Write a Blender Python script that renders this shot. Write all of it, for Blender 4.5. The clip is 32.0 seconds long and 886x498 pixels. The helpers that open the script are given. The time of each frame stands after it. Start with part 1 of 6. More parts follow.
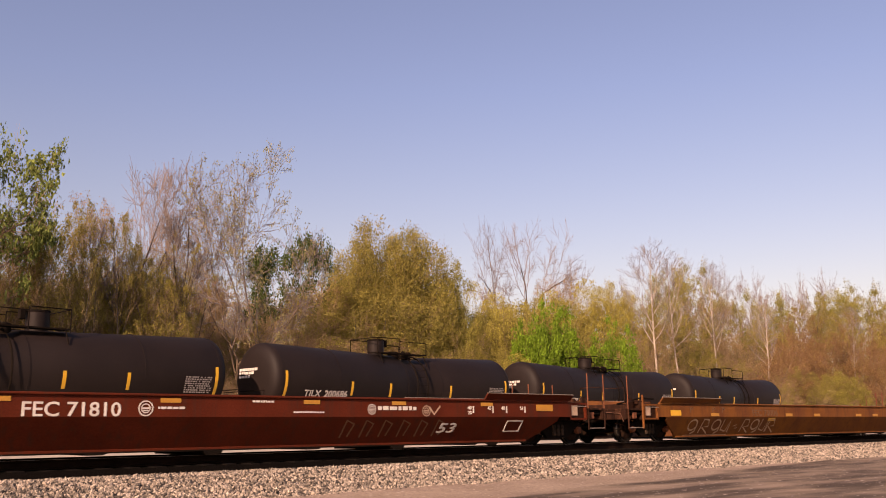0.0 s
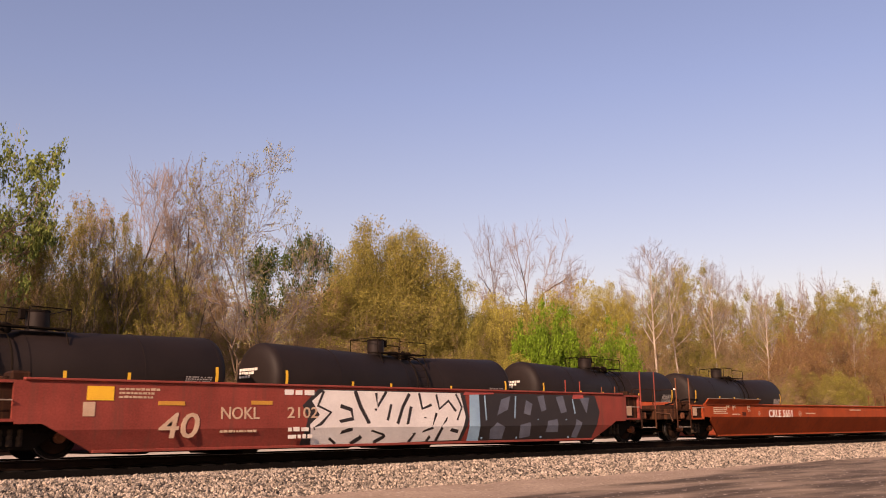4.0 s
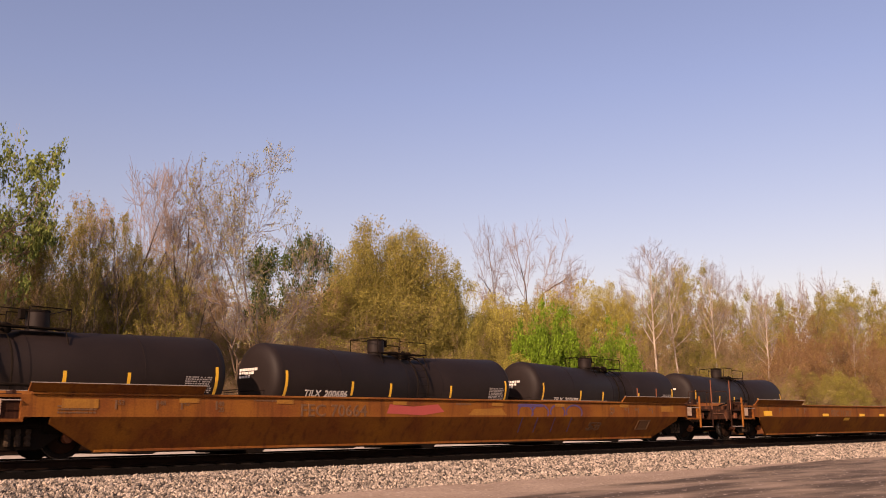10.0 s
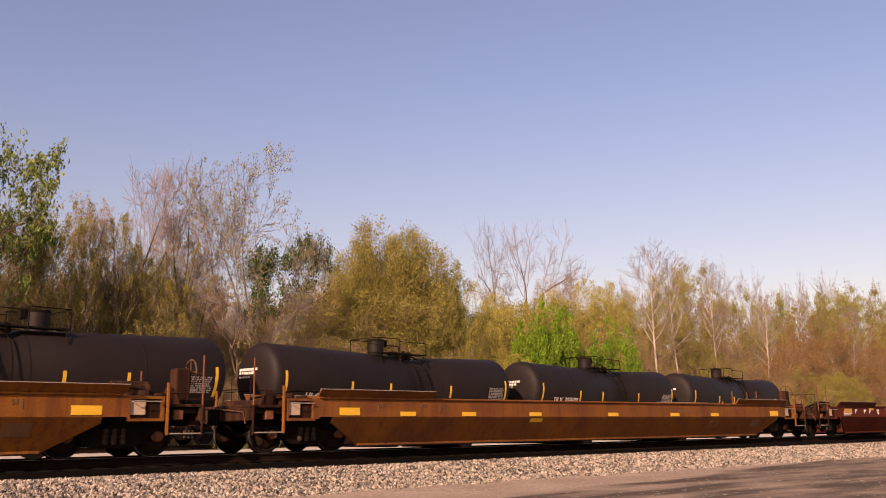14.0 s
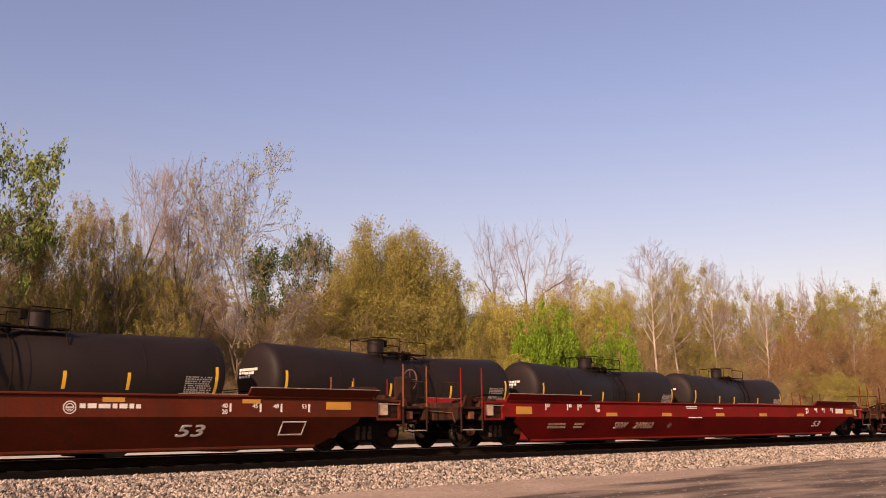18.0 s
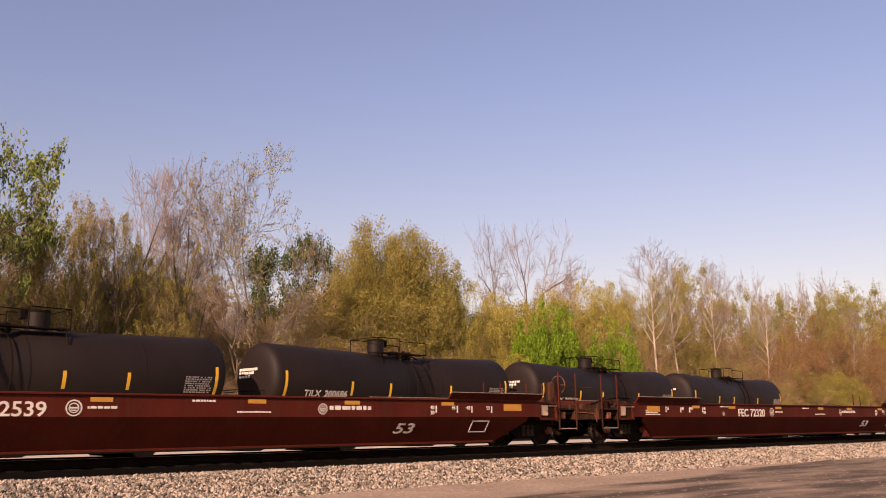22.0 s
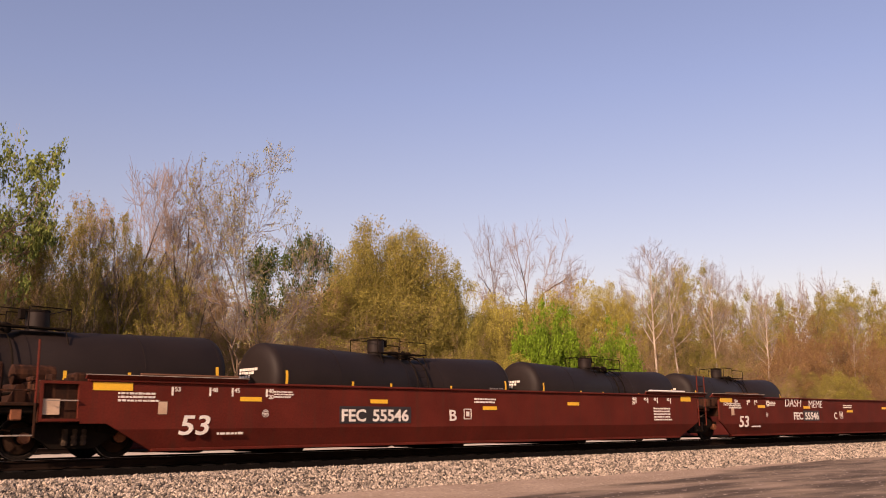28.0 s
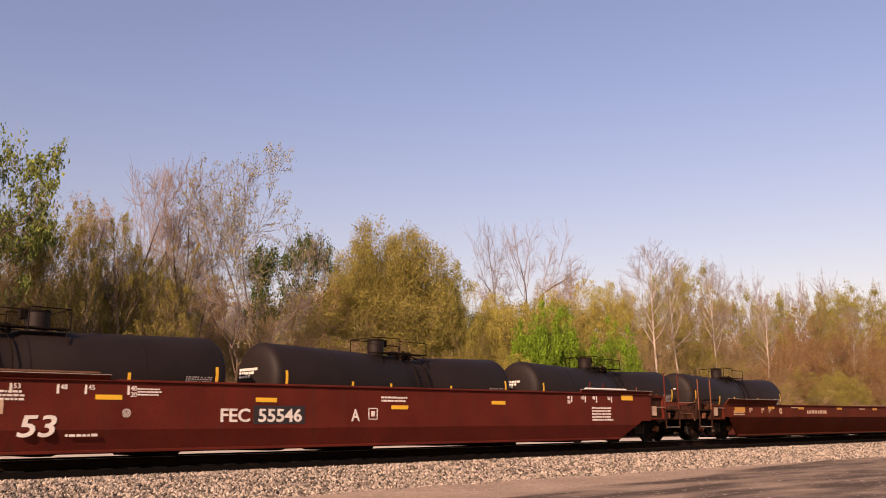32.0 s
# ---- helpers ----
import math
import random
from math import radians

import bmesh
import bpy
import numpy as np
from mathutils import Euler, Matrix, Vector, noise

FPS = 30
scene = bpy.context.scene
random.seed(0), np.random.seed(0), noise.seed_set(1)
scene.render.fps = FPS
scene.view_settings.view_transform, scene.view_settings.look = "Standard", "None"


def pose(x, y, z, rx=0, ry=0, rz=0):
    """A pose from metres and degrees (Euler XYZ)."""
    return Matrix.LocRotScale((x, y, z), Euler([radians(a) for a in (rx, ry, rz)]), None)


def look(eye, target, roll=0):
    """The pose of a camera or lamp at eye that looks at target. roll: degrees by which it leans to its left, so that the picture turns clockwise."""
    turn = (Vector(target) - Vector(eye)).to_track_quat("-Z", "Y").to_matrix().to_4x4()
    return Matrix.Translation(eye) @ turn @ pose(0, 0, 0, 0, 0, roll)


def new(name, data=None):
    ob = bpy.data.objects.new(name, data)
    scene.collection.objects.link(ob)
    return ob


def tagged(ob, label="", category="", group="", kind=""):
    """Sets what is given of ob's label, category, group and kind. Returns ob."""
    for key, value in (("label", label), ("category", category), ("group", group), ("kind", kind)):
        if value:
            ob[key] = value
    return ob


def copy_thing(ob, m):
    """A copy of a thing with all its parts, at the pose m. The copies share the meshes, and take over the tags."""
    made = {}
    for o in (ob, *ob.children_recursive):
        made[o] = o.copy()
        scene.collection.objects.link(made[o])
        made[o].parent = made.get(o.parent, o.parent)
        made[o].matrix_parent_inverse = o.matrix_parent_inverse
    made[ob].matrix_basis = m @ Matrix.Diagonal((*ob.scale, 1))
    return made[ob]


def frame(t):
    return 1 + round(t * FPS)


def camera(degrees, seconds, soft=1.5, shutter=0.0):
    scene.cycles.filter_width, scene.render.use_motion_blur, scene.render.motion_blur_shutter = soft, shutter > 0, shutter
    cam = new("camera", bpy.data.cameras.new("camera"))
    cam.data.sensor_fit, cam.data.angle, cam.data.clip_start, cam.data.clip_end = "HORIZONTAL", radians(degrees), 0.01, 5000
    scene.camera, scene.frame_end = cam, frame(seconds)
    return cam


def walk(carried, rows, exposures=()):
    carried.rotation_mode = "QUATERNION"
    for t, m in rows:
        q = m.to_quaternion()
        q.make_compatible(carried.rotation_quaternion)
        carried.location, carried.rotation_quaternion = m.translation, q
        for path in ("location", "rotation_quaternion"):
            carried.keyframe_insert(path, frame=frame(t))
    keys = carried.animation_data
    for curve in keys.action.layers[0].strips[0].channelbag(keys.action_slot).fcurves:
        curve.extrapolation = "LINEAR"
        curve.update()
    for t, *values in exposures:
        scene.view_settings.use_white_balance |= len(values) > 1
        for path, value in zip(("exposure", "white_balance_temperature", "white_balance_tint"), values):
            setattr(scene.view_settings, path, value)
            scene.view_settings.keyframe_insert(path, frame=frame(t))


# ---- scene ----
# ---- the camera: on a stand beside the line, still ----
cam = camera(52.215, 32.0, soft=1.0, shutter=0.06)
YAW, PITCH = radians(41.8885), radians(11.2987)
EYE = Vector((0.0, -18.314, 0.4528))
AHEAD = Vector((math.sin(YAW) * math.cos(PITCH), math.cos(YAW) * math.cos(PITCH), math.sin(PITCH)))
STAND = look(EYE, EYE + AHEAD * 50, -0.7185)
walk(cam, [(0.0, STAND), (32.0, STAND)], exposures=[(0.0, 1.0, 8250, 40), (32.0, 1.0, 8250, 40)])

# ---- daylight: low sun from beyond the head of the line, clear sky ----
SUN_UP, SUN_TURN = radians(27), radians(247)
world = bpy.data.worlds.new("sky")
scene.world = world
world.use_nodes = True
wn = world.node_tree.nodes
sky = wn.new("ShaderNodeTexSky")
sky.sky_type, sky.sun_disc, sky.sun_elevation, sky.sun_rotation = "NISHITA", False, SUN_UP, SUN_TURN
sky.air_density, sky.dust_density, sky.ozone_density = 1.0, 1.7, 3.0
wn["Background"].inputs["Strength"].default_value = 0.087
# spring haze: the low sky is paler and warmer all round
aim = wn.new("ShaderNodeTexCoord")
aim_z = wn.new("ShaderNodeSeparateXYZ")
low = wn.new("ShaderNodeMapRange")
low.inputs[1].default_value, low.inputs[2].default_value = 0.36, 0.14
haze = wn.new("ShaderNodeMix")
haze.data_type, haze.blend_type = "RGBA", "MULTIPLY"
haze.inputs[7].default_value = (1.12, 0.985, 0.82, 1)
wl = world.node_tree.links
wl.new(aim.outputs["Generated"], aim_z.inputs[0])
wl.new(aim_z.outputs["Z"], low.inputs[0])
wl.new(low.outputs[0], haze.inputs[0])
wl.new(sky.outputs[0], haze.inputs[6])
wl.new(haze.outputs[2], wn["Background"].inputs["Color"])
sun = new("sun", bpy.data.lights.new("sun", "SUN"))
sun.data.energy, sun.data.angle, sun.data.color = 3.5, radians(0.55), (1.0, 0.87, 0.66)
TO_SUN = Vector((-math.cos(SUN_UP) * math.cos(radians(23)), -math.cos(SUN_UP) * math.sin(radians(23)), math.sin(SUN_UP)))
sun.matrix_world = look(TO_SUN * 200, (0, 0, 0))


# ---- materials ----
def material(name, base, rough=0.8, metal=0.0, second=None, scale=6.0, amount=0.5, bump=0.3, grain=60.0, random_value=0.0,
             stretch=(1, 1, 1), streaks=None, island=0.0, sheen=0.5, through_light=0.0):
    """A node material: a base colour, blotches of a second one, fine grain with relief, value varied from piece to piece."""
    m = bpy.data.materials.new(name)
    m.use_nodes = True
    n, l = m.node_tree.nodes, m.node_tree.links
    b = n["Principled BSDF"]
    b.inputs["Roughness"].default_value, b.inputs["Metallic"].default_value = rough, metal
    b.inputs["Specular IOR Level"].default_value = sheen
    co = n.new("ShaderNodeTexCoord")
    mp = n.new("ShaderNodeMapping")
    mp.inputs["Scale"].default_value = stretch
    l.new(co.outputs["Object"], mp.inputs["Vector"])

    def noise_at(s, detail=4.0, src=mp):
        t = n.new("ShaderNodeTexNoise")
        t.inputs["Scale"].default_value, t.inputs["Detail"].default_value = s, detail
        l.new(src.outputs[0], t.inputs["Vector"])
        return t

    def mix(fac, a, c, kind="MIX"):
        x = n.new("ShaderNodeMix")
        x.data_type, x.blend_type = "RGBA", kind
        for k, v in ((0, fac), (6, a), (7, c)):
            if hasattr(v, "links"):
                l.new(v, x.inputs[k])
            else:
                x.inputs[k].default_value = v if k == 0 else (*v, 1)
        return x.outputs[2]

    def ramp(src, lo, hi):
        r = n.new("ShaderNodeMapRange")
        r.inputs[1].default_value, r.inputs[2].default_value = lo, hi
        l.new(src, r.inputs[0])
        return r.outputs[0]

    second = second or tuple(0.6 * c for c in base)
    big = noise_at(scale)
    color = mix(ramp(big.outputs[0], 0.5 - 0.22, 0.5 + 0.22), base, tuple(a + (c - a) * amount for a, c in zip(base, second)))
    fine = noise_at(grain, 2.0)
    color = mix(ramp(fine.outputs[0], 0.25, 0.75), color, mix(1.0, color, (0.72, 0.72, 0.72), "MULTIPLY"))
    if streaks:
        sm = n.new("ShaderNodeMapping")
        sm.inputs["Scale"].default_value = (3.5, 3.5, 0.25)
        l.new(co.outputs["Object"], sm.inputs["Vector"])
        st = noise_at(2.2, 5.0, sm)
        color = mix(ramp(st.outputs[0], 0.50, 0.80), color, streaks)
    if random_value or island:
        if island:
            src = n.new("ShaderNodeNewGeometry").outputs["Random Per Island"]
        else:
            src = n.new("ShaderNodeObjectInfo").outputs["Random"]
        amt = island or random_value
        r = n.new("ShaderNodeMapRange")
        r.inputs[3].default_value, r.inputs[4].default_value = 1 - amt, 1 + amt
        l.new(src, r.inputs[0])
        v = n.new("ShaderNodeVectorMath")
        v.operation = "SCALE"
        l.new(color, v.inputs[0])
        l.new(r.outputs[0], v.inputs["Scale"])
        color = v.outputs[0]
    if hasattr(color, "links"):
        l.new(color, b.inputs["Base Color"])
    if bump:
        bp = n.new("ShaderNodeBump")
        bp.inputs["Strength"].default_value, bp.inputs["Distance"].default_value = bump, 0.02
        l.new(fine.outputs[0], bp.inputs["Height"])
        l.new(bp.outputs[0], b.inputs["Normal"])
    if through_light:
        tr = n.new("ShaderNodeBsdfTranslucent")
        mx = n.new("ShaderNodeMixShader")
        mx.inputs[0].default_value = through_light
        l.new(color, tr.inputs["Color"])
        l.new(b.outputs[0], mx.inputs[1])
        l.new(tr.outputs[0], mx.inputs[2])
        l.new(mx.outputs[0], n["Material Output"].inputs["Surface"])
    return m


RUST = (0.055, 0.018, 0.009)


def paint(name, base, streaks=RUST, second=None, amount=0.5, rough=0.65):
    return material(name, base, rough, second=second, scale=1.3, amount=min(1.0, amount + 0.3), bump=0.15, grain=28, streaks=streaks, sheen=0.1)


P_BROWN_RED = paint("brown_red_paint", (0.112, 0.020, 0.008), streaks=(0.05, 0.017, 0.010))
P_DARK_RED = paint("dark_red_paint", (0.088, 0.014, 0.008))
P_OXIDE = paint("oxide_red_paint", (0.115, 0.018, 0.011), streaks=(0.065, 0.016, 0.010))
P_BRIGHT_RED = paint("bright_red_paint", (0.21, 0.010, 0.007), streaks=(0.10, 0.012, 0.008))
P_ORANGE = paint("orange_red_paint", (0.38, 0.068, 0.022), streaks=(0.19, 0.04, 0.018))
P_OCHRE = paint("ochre_paint", (0.245, 0.092, 0.016), streaks=(0.085, 0.028, 0.010), second=(0.15, 0.045, 0.014), amount=0.8)
P_YELLOW = paint("yellow_ochre_paint", (0.33, 0.155, 0.03), streaks=(0.15, 0.06, 0.02), second=(0.20, 0.08, 0.02))
P_TAN = paint("tan_brown_paint", (0.225, 0.082, 0.018), streaks=(0.09, 0.033, 0.014), second=(0.13, 0.045, 0.018), amount=0.9)
P_FADED_RED = paint("faded_red_paint", (0.27, 0.055, 0.042), streaks=(0.13, 0.04, 0.03))
TANK_BLACK = material("tank_black_paint", (0.0115, 0.0075, 0.0068), 0.6, second=(0.018, 0.0118, 0.0105), scale=0.7, amount=0.8, bump=0.1, grain=25, sheen=0.16)
# Truck, wheel and underside steel: shade goes into the near-black colour besides grime.
STEEL_DARK = material("shaded_grimy_steel", (0.007, 0.0055, 0.0045), 0.9, 0.0, second=(0.018, 0.010, 0.006), scale=4, sheen=0.06)
STEEL_RUST = material("rusty_steel", (0.13, 0.06, 0.035), 0.85, 0.0, second=(0.05, 0.025, 0.016), scale=5, sheen=0.2)
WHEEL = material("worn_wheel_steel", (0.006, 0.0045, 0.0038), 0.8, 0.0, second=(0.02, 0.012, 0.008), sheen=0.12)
TREAD = material("bright_tread_steel", (0.34, 0.31, 0.29), 0.35, 0.9)
WEB = material("shaded_grimy_web", (0.020, 0.011, 0.007), 0.9, second=(0.045, 0.02, 0.012), scale=7, sheen=0.08)
HUB_RUST = material("orange_rust", (0.20, 0.075, 0.04), 0.9, second=(0.06, 0.025, 0.015), scale=9, sheen=0.1)
SPRING_TAN = material("dusty_springs", (0.05, 0.034, 0.024), 0.9, second=(0.02, 0.014, 0.010), scale=9, sheen=0.1)
END_GRIME = material("sooty_brown_paint", (0.032, 0.012, 0.007), 0.85, second=(0.016, 0.009, 0.006), scale=3, amount=0.9, bump=0.2, grain=30, streaks=(0.09, 0.035, 0.018), sheen=0.08)
# Worn steps; the same pale colour also paints sunlight on guide edges.
PALE_STEP = material("worn_step_lit_edge", (0.33, 0.28, 0.24), 0.7, second=(0.12, 0.07, 0.05), scale=6)
RAILHEAD = material("polished_rail", (0.30, 0.27, 0.25), 0.3, 0.9, stretch=(0.1, 4, 1))
# Near-black rails, ties and bed: shade under the train put into their colour.
RAILSIDE = material("shaded_rusted_rail", (0.010, 0.006, 0.0045), 0.95, 0.0, second=(0.022, 0.012, 0.008), sheen=0.05)
TIE = material("shaded_creosoted_wood", (0.004, 0.003, 0.0025), 0.95, second=(0.010, 0.007, 0.005), scale=3, random_value=0.3, stretch=(1, 6, 1), sheen=0.1)
SHADED_BED = material("shaded_track_bed", (0.0040, 0.0032, 0.0027), 0.98, second=(0.007, 0.0055, 0.0045), sheen=0.03, scale=2, bump=0.8, grain=25)
BALLAST_BED = material("ballast_bed", (0.06, 0.045, 0.034), 0.95, second=(0.035, 0.026, 0.02), scale=9, amount=0.8, bump=0.9, grain=26)
STONE = material("ballast_stone", (0.33, 0.275, 0.22), 0.9, second=(0.10, 0.077, 0.058), scale=5, amount=0.9, grain=40, island=0.95)


def dirt_road():
    """Dry dirt that turns dark and packed where vehicles pass, with soft uneven edges."""
    m = material("dirt_road", (0.37, 0.275, 0.20), 0.95, second=(0.26, 0.185, 0.13), scale=0.8, amount=0.9, bump=0.7, grain=14, sheen=0.2)
    n, l = m.node_tree.nodes, m.node_tree.links
    b = n["Principled BSDF"]
    was = b.inputs["Base Color"].links[0].from_socket
    co = n.new("ShaderNodeTexCoord")
    xyz = n.new("ShaderNodeSeparateXYZ")
    l.new(co.outputs["Object"], xyz.inputs[0])

    def noise_in(stretch, scale, detail, lo, hi):
        mp = n.new("ShaderNodeMapping")
        mp.inputs["Scale"].default_value = stretch
        l.new(co.outputs["Object"], mp.inputs["Vector"])
        t = n.new("ShaderNodeTexNoise")
        t.inputs["Scale"].default_value, t.inputs["Detail"].default_value = scale, detail
        l.new(mp.outputs[0], t.inputs["Vector"])
        r = n.new("ShaderNodeMapRange")
        r.inputs[1].default_value, r.inputs[2].default_value = lo, hi
        l.new(t.outputs[0], r.inputs[0])
        return r.outputs[0]

    def blend(fac, a, c):
        x = n.new("ShaderNodeMix")
        x.data_type = "RGBA"
        l.new(fac, x.inputs[0])
        for k, v in ((6, a), (7, c)):
            if hasattr(v, "links"):
                l.new(v, x.inputs[k])
            else:
                x.inputs[k].default_value = (*v, 1)
        return x.outputs[2]

    packed = blend(noise_in((0.22, 0.8, 1.0), 1.5, 8.0, 0.40, 0.66), (0.060, 0.041, 0.028), (0.24, 0.175, 0.125))
    packed = blend(noise_in((0.6, 1.0, 1.0), 9.0, 3.0, 0.64, 0.70), packed, (0.36, 0.29, 0.23))
    loose = blend(noise_in((0.7, 1.0, 1.0), 16.0, 3.0, 0.58, 0.70), was, (0.14, 0.10, 0.07))
    loose = blend(noise_in((0.8, 1.0, 1.0), 11.0, 3.0, 0.62, 0.72), loose, (0.52, 0.43, 0.35))
    shift = n.new("ShaderNodeMath")
    shift.operation = "MULTIPLY_ADD"
    l.new(noise_in((0.16, 1.0, 1.0), 0.9, 7.0, 0.0, 1.0), shift.inputs[0])
    shift.inputs[1].default_value = 2.6
    slant = n.new("ShaderNodeMath")
    slant.operation = "MULTIPLY_ADD"
    l.new(xyz.outputs["X"], slant.inputs[0])
    slant.inputs[1].default_value = -0.18
    l.new(xyz.outputs["Y"], slant.inputs[2])
    l.new(slant.outputs[0], shift.inputs[2])
    edge = n.new("ShaderNodeMapRange")
    edge.interpolation_type = "SMOOTHSTEP"
    edge.inputs[1].default_value, edge.inputs[2].default_value = -8.2, -8.7
    l.new(shift.outputs[0], edge.inputs[0])
    l.new(blend(edge.outputs[0], loose, packed), b.inputs["Base Color"])
    return m


ROAD = dirt_road()
GRASS_SOIL = material("grassy_soil", (0.10, 0.115, 0.03), 0.95, second=(0.19, 0.15, 0.08), scale=0.5, amount=0.9, bump=0.6, grain=10)
GRAVEL_PALE = material("pale_gravel", (0.47, 0.41, 0.35), 0.95, second=(0.33, 0.28, 0.23), scale=1.2, bump=0.6, grain=22)
WHITE = material("white_lettering", (0.72, 0.69, 0.64), 0.6, second=(0.45, 0.38, 0.33), scale=3, amount=0.6, bump=0.02)
WORN_GREY = material("worn_grey_stencil", (0.30, 0.275, 0.26), 0.7, second=(0.12, 0.105, 0.10), scale=5, bump=0.02)
CREAM = material("faded_lettering", (0.50, 0.36, 0.26), 0.7, second=(0.30, 0.16, 0.09), scale=3, bump=0.02)
DARK_LETTER = material("faded_dark_lettering", (0.11, 0.05, 0.02), 0.7, second=(0.2, 0.09, 0.03), scale=3, bump=0.02)
REFLECT_YELLOW = material("yellow_tape", (0.80, 0.45, 0.03), 0.4, second=(0.62, 0.32, 0.03), scale=4, amount=0.5, bump=0.02)
REFLECT_ORANGE = material("weathered_yellow_tape", (0.55, 0.26, 0.03), 0.5, second=(0.35, 0.15, 0.03), scale=3, amount=0.7, bump=0.02)
BARE_WHITE = material("white_enamel", (0.75, 0.72, 0.68), 0.4, scale=8, amount=0.3)
BARK_GREY = material("grey_bark", (0.24, 0.185, 0.14), 0.95, second=(0.11, 0.085, 0.07), scale=3, bump=0.6, grain=14, stretch=(1, 1, 0.2))
BARK_DARK = material("dark_bark", (0.085, 0.066, 0.055), 0.95, second=(0.045, 0.034, 0.028), scale=3, bump=0.6, grain=14, stretch=(1, 1, 0.2))
GRASS = material("grass_blades", (0.13, 0.16, 0.035), 0.8, second=(0.26, 0.22, 0.09), scale=0.8, amount=0.9, bump=0, island=0.4, sheen=0.2, through_light=0.3)
BARK_PALE = material("pale_bark", (0.46, 0.39, 0.32), 0.95, second=(0.22, 0.17, 0.13), scale=3, bump=0.5, grain=14, stretch=(1, 1, 0.2))
BARK_BROWN = material("brown_bark", (0.17, 0.115, 0.075), 0.95, second=(0.08, 0.05, 0.035), scale=3, bump=0.6, grain=14, stretch=(1, 1, 0.2))


def foliage(name, base, second):
    return material(name, base, 0.7, second=second, scale=0.35, amount=1.0, bump=0, grain=3, island=0.4, sheen=0.1, through_light=0.28)


LEAF_BUD = foliage("leaf_buds", (0.32, 0.29, 0.13), (0.22, 0.195, 0.09))
LEAF_SPRING = foliage("spring_leaves", (0.32, 0.285, 0.065), (0.225, 0.20, 0.05))
LEAF_FRESH = foliage("fresh_spring_leaves", (0.21, 0.26, 0.07), (0.12, 0.16, 0.045))
LEAF_OLIVE = foliage("olive_leaves", (0.30, 0.255, 0.065), (0.21, 0.175, 0.045))
LEAF_GREEN = foliage("fresh_green_leaves", (0.18, 0.30, 0.028), (0.10, 0.18, 0.018))
LEAF_DARK = foliage("dark_green_leaves", (0.085, 0.125, 0.035), (0.05, 0.075, 0.022))
LEAF_YELLOW = foliage("yellow_green_leaves", (0.43, 0.37, 0.08), (0.30, 0.255, 0.06))
LEAF_RUSSET = foliage("russet_buds", (0.30, 0.18, 0.075), (0.21, 0.125, 0.055))
LEAF_BROWN = foliage("brown_buds", (0.36, 0.24, 0.125), (0.25, 0.165, 0.088))
TWIG = material("twig_brown", (0.29, 0.20, 0.12), 0.95, second=(0.18, 0.122, 0.072), bump=0)
TWIG_RUSSET = material("twig_russet", (0.25, 0.14, 0.075), 0.95, second=(0.15, 0.085, 0.05), bump=0)
TWIG_PINK = material("twig_pinkish_grey", (0.215, 0.175, 0.165), 0.95, second=(0.14, 0.11, 0.10), bump=0)
SPRAY_WHITE = material("white_spray_paint", (0.68, 0.66, 0.64), 0.6, second=(0.5, 0.46, 0.45), scale=2, amount=0.6, bump=0.02)
SPRAY_BLUE = material("blue_spray_paint", (0.10, 0.28, 0.52), 0.6, second=(0.08, 0.17, 0.40), scale=1.5, amount=0.8, bump=0.02)
SPRAY_PALE = material("pale_blue_spray_paint", (0.25, 0.42, 0.55), 0.6, second=(0.14, 0.25, 0.38), scale=1.5, amount=0.8, bump=0.02)
SPRAY_SLATE = material("slate_blue_spray_paint", (0.11, 0.125, 0.165), 0.6, second=(0.06, 0.065, 0.09), scale=2, amount=0.8, bump=0.02)
SPRAY_PURPLE = material("purple_spray_paint", (0.085, 0.05, 0.15), 0.6, second=(0.05, 0.03, 0.09), scale=1.5, amount=0.8, bump=0.02)
SPRAY_BLACK = material("black_spray_paint", (0.014, 0.011, 0.012), 0.5, second=(0.03, 0.02, 0.02), scale=1.5, bump=0.02)
SPRAY_TAN = material("thin_pale_spray_line", (0.48, 0.33, 0.21), 0.7, second=(0.33, 0.20, 0.11), scale=3, bump=0.02)
SPRAY_RED = material("red_spray_paint", (0.40, 0.06, 0.05), 0.6, second=(0.25, 0.05, 0.04), scale=2, bump=0.02)


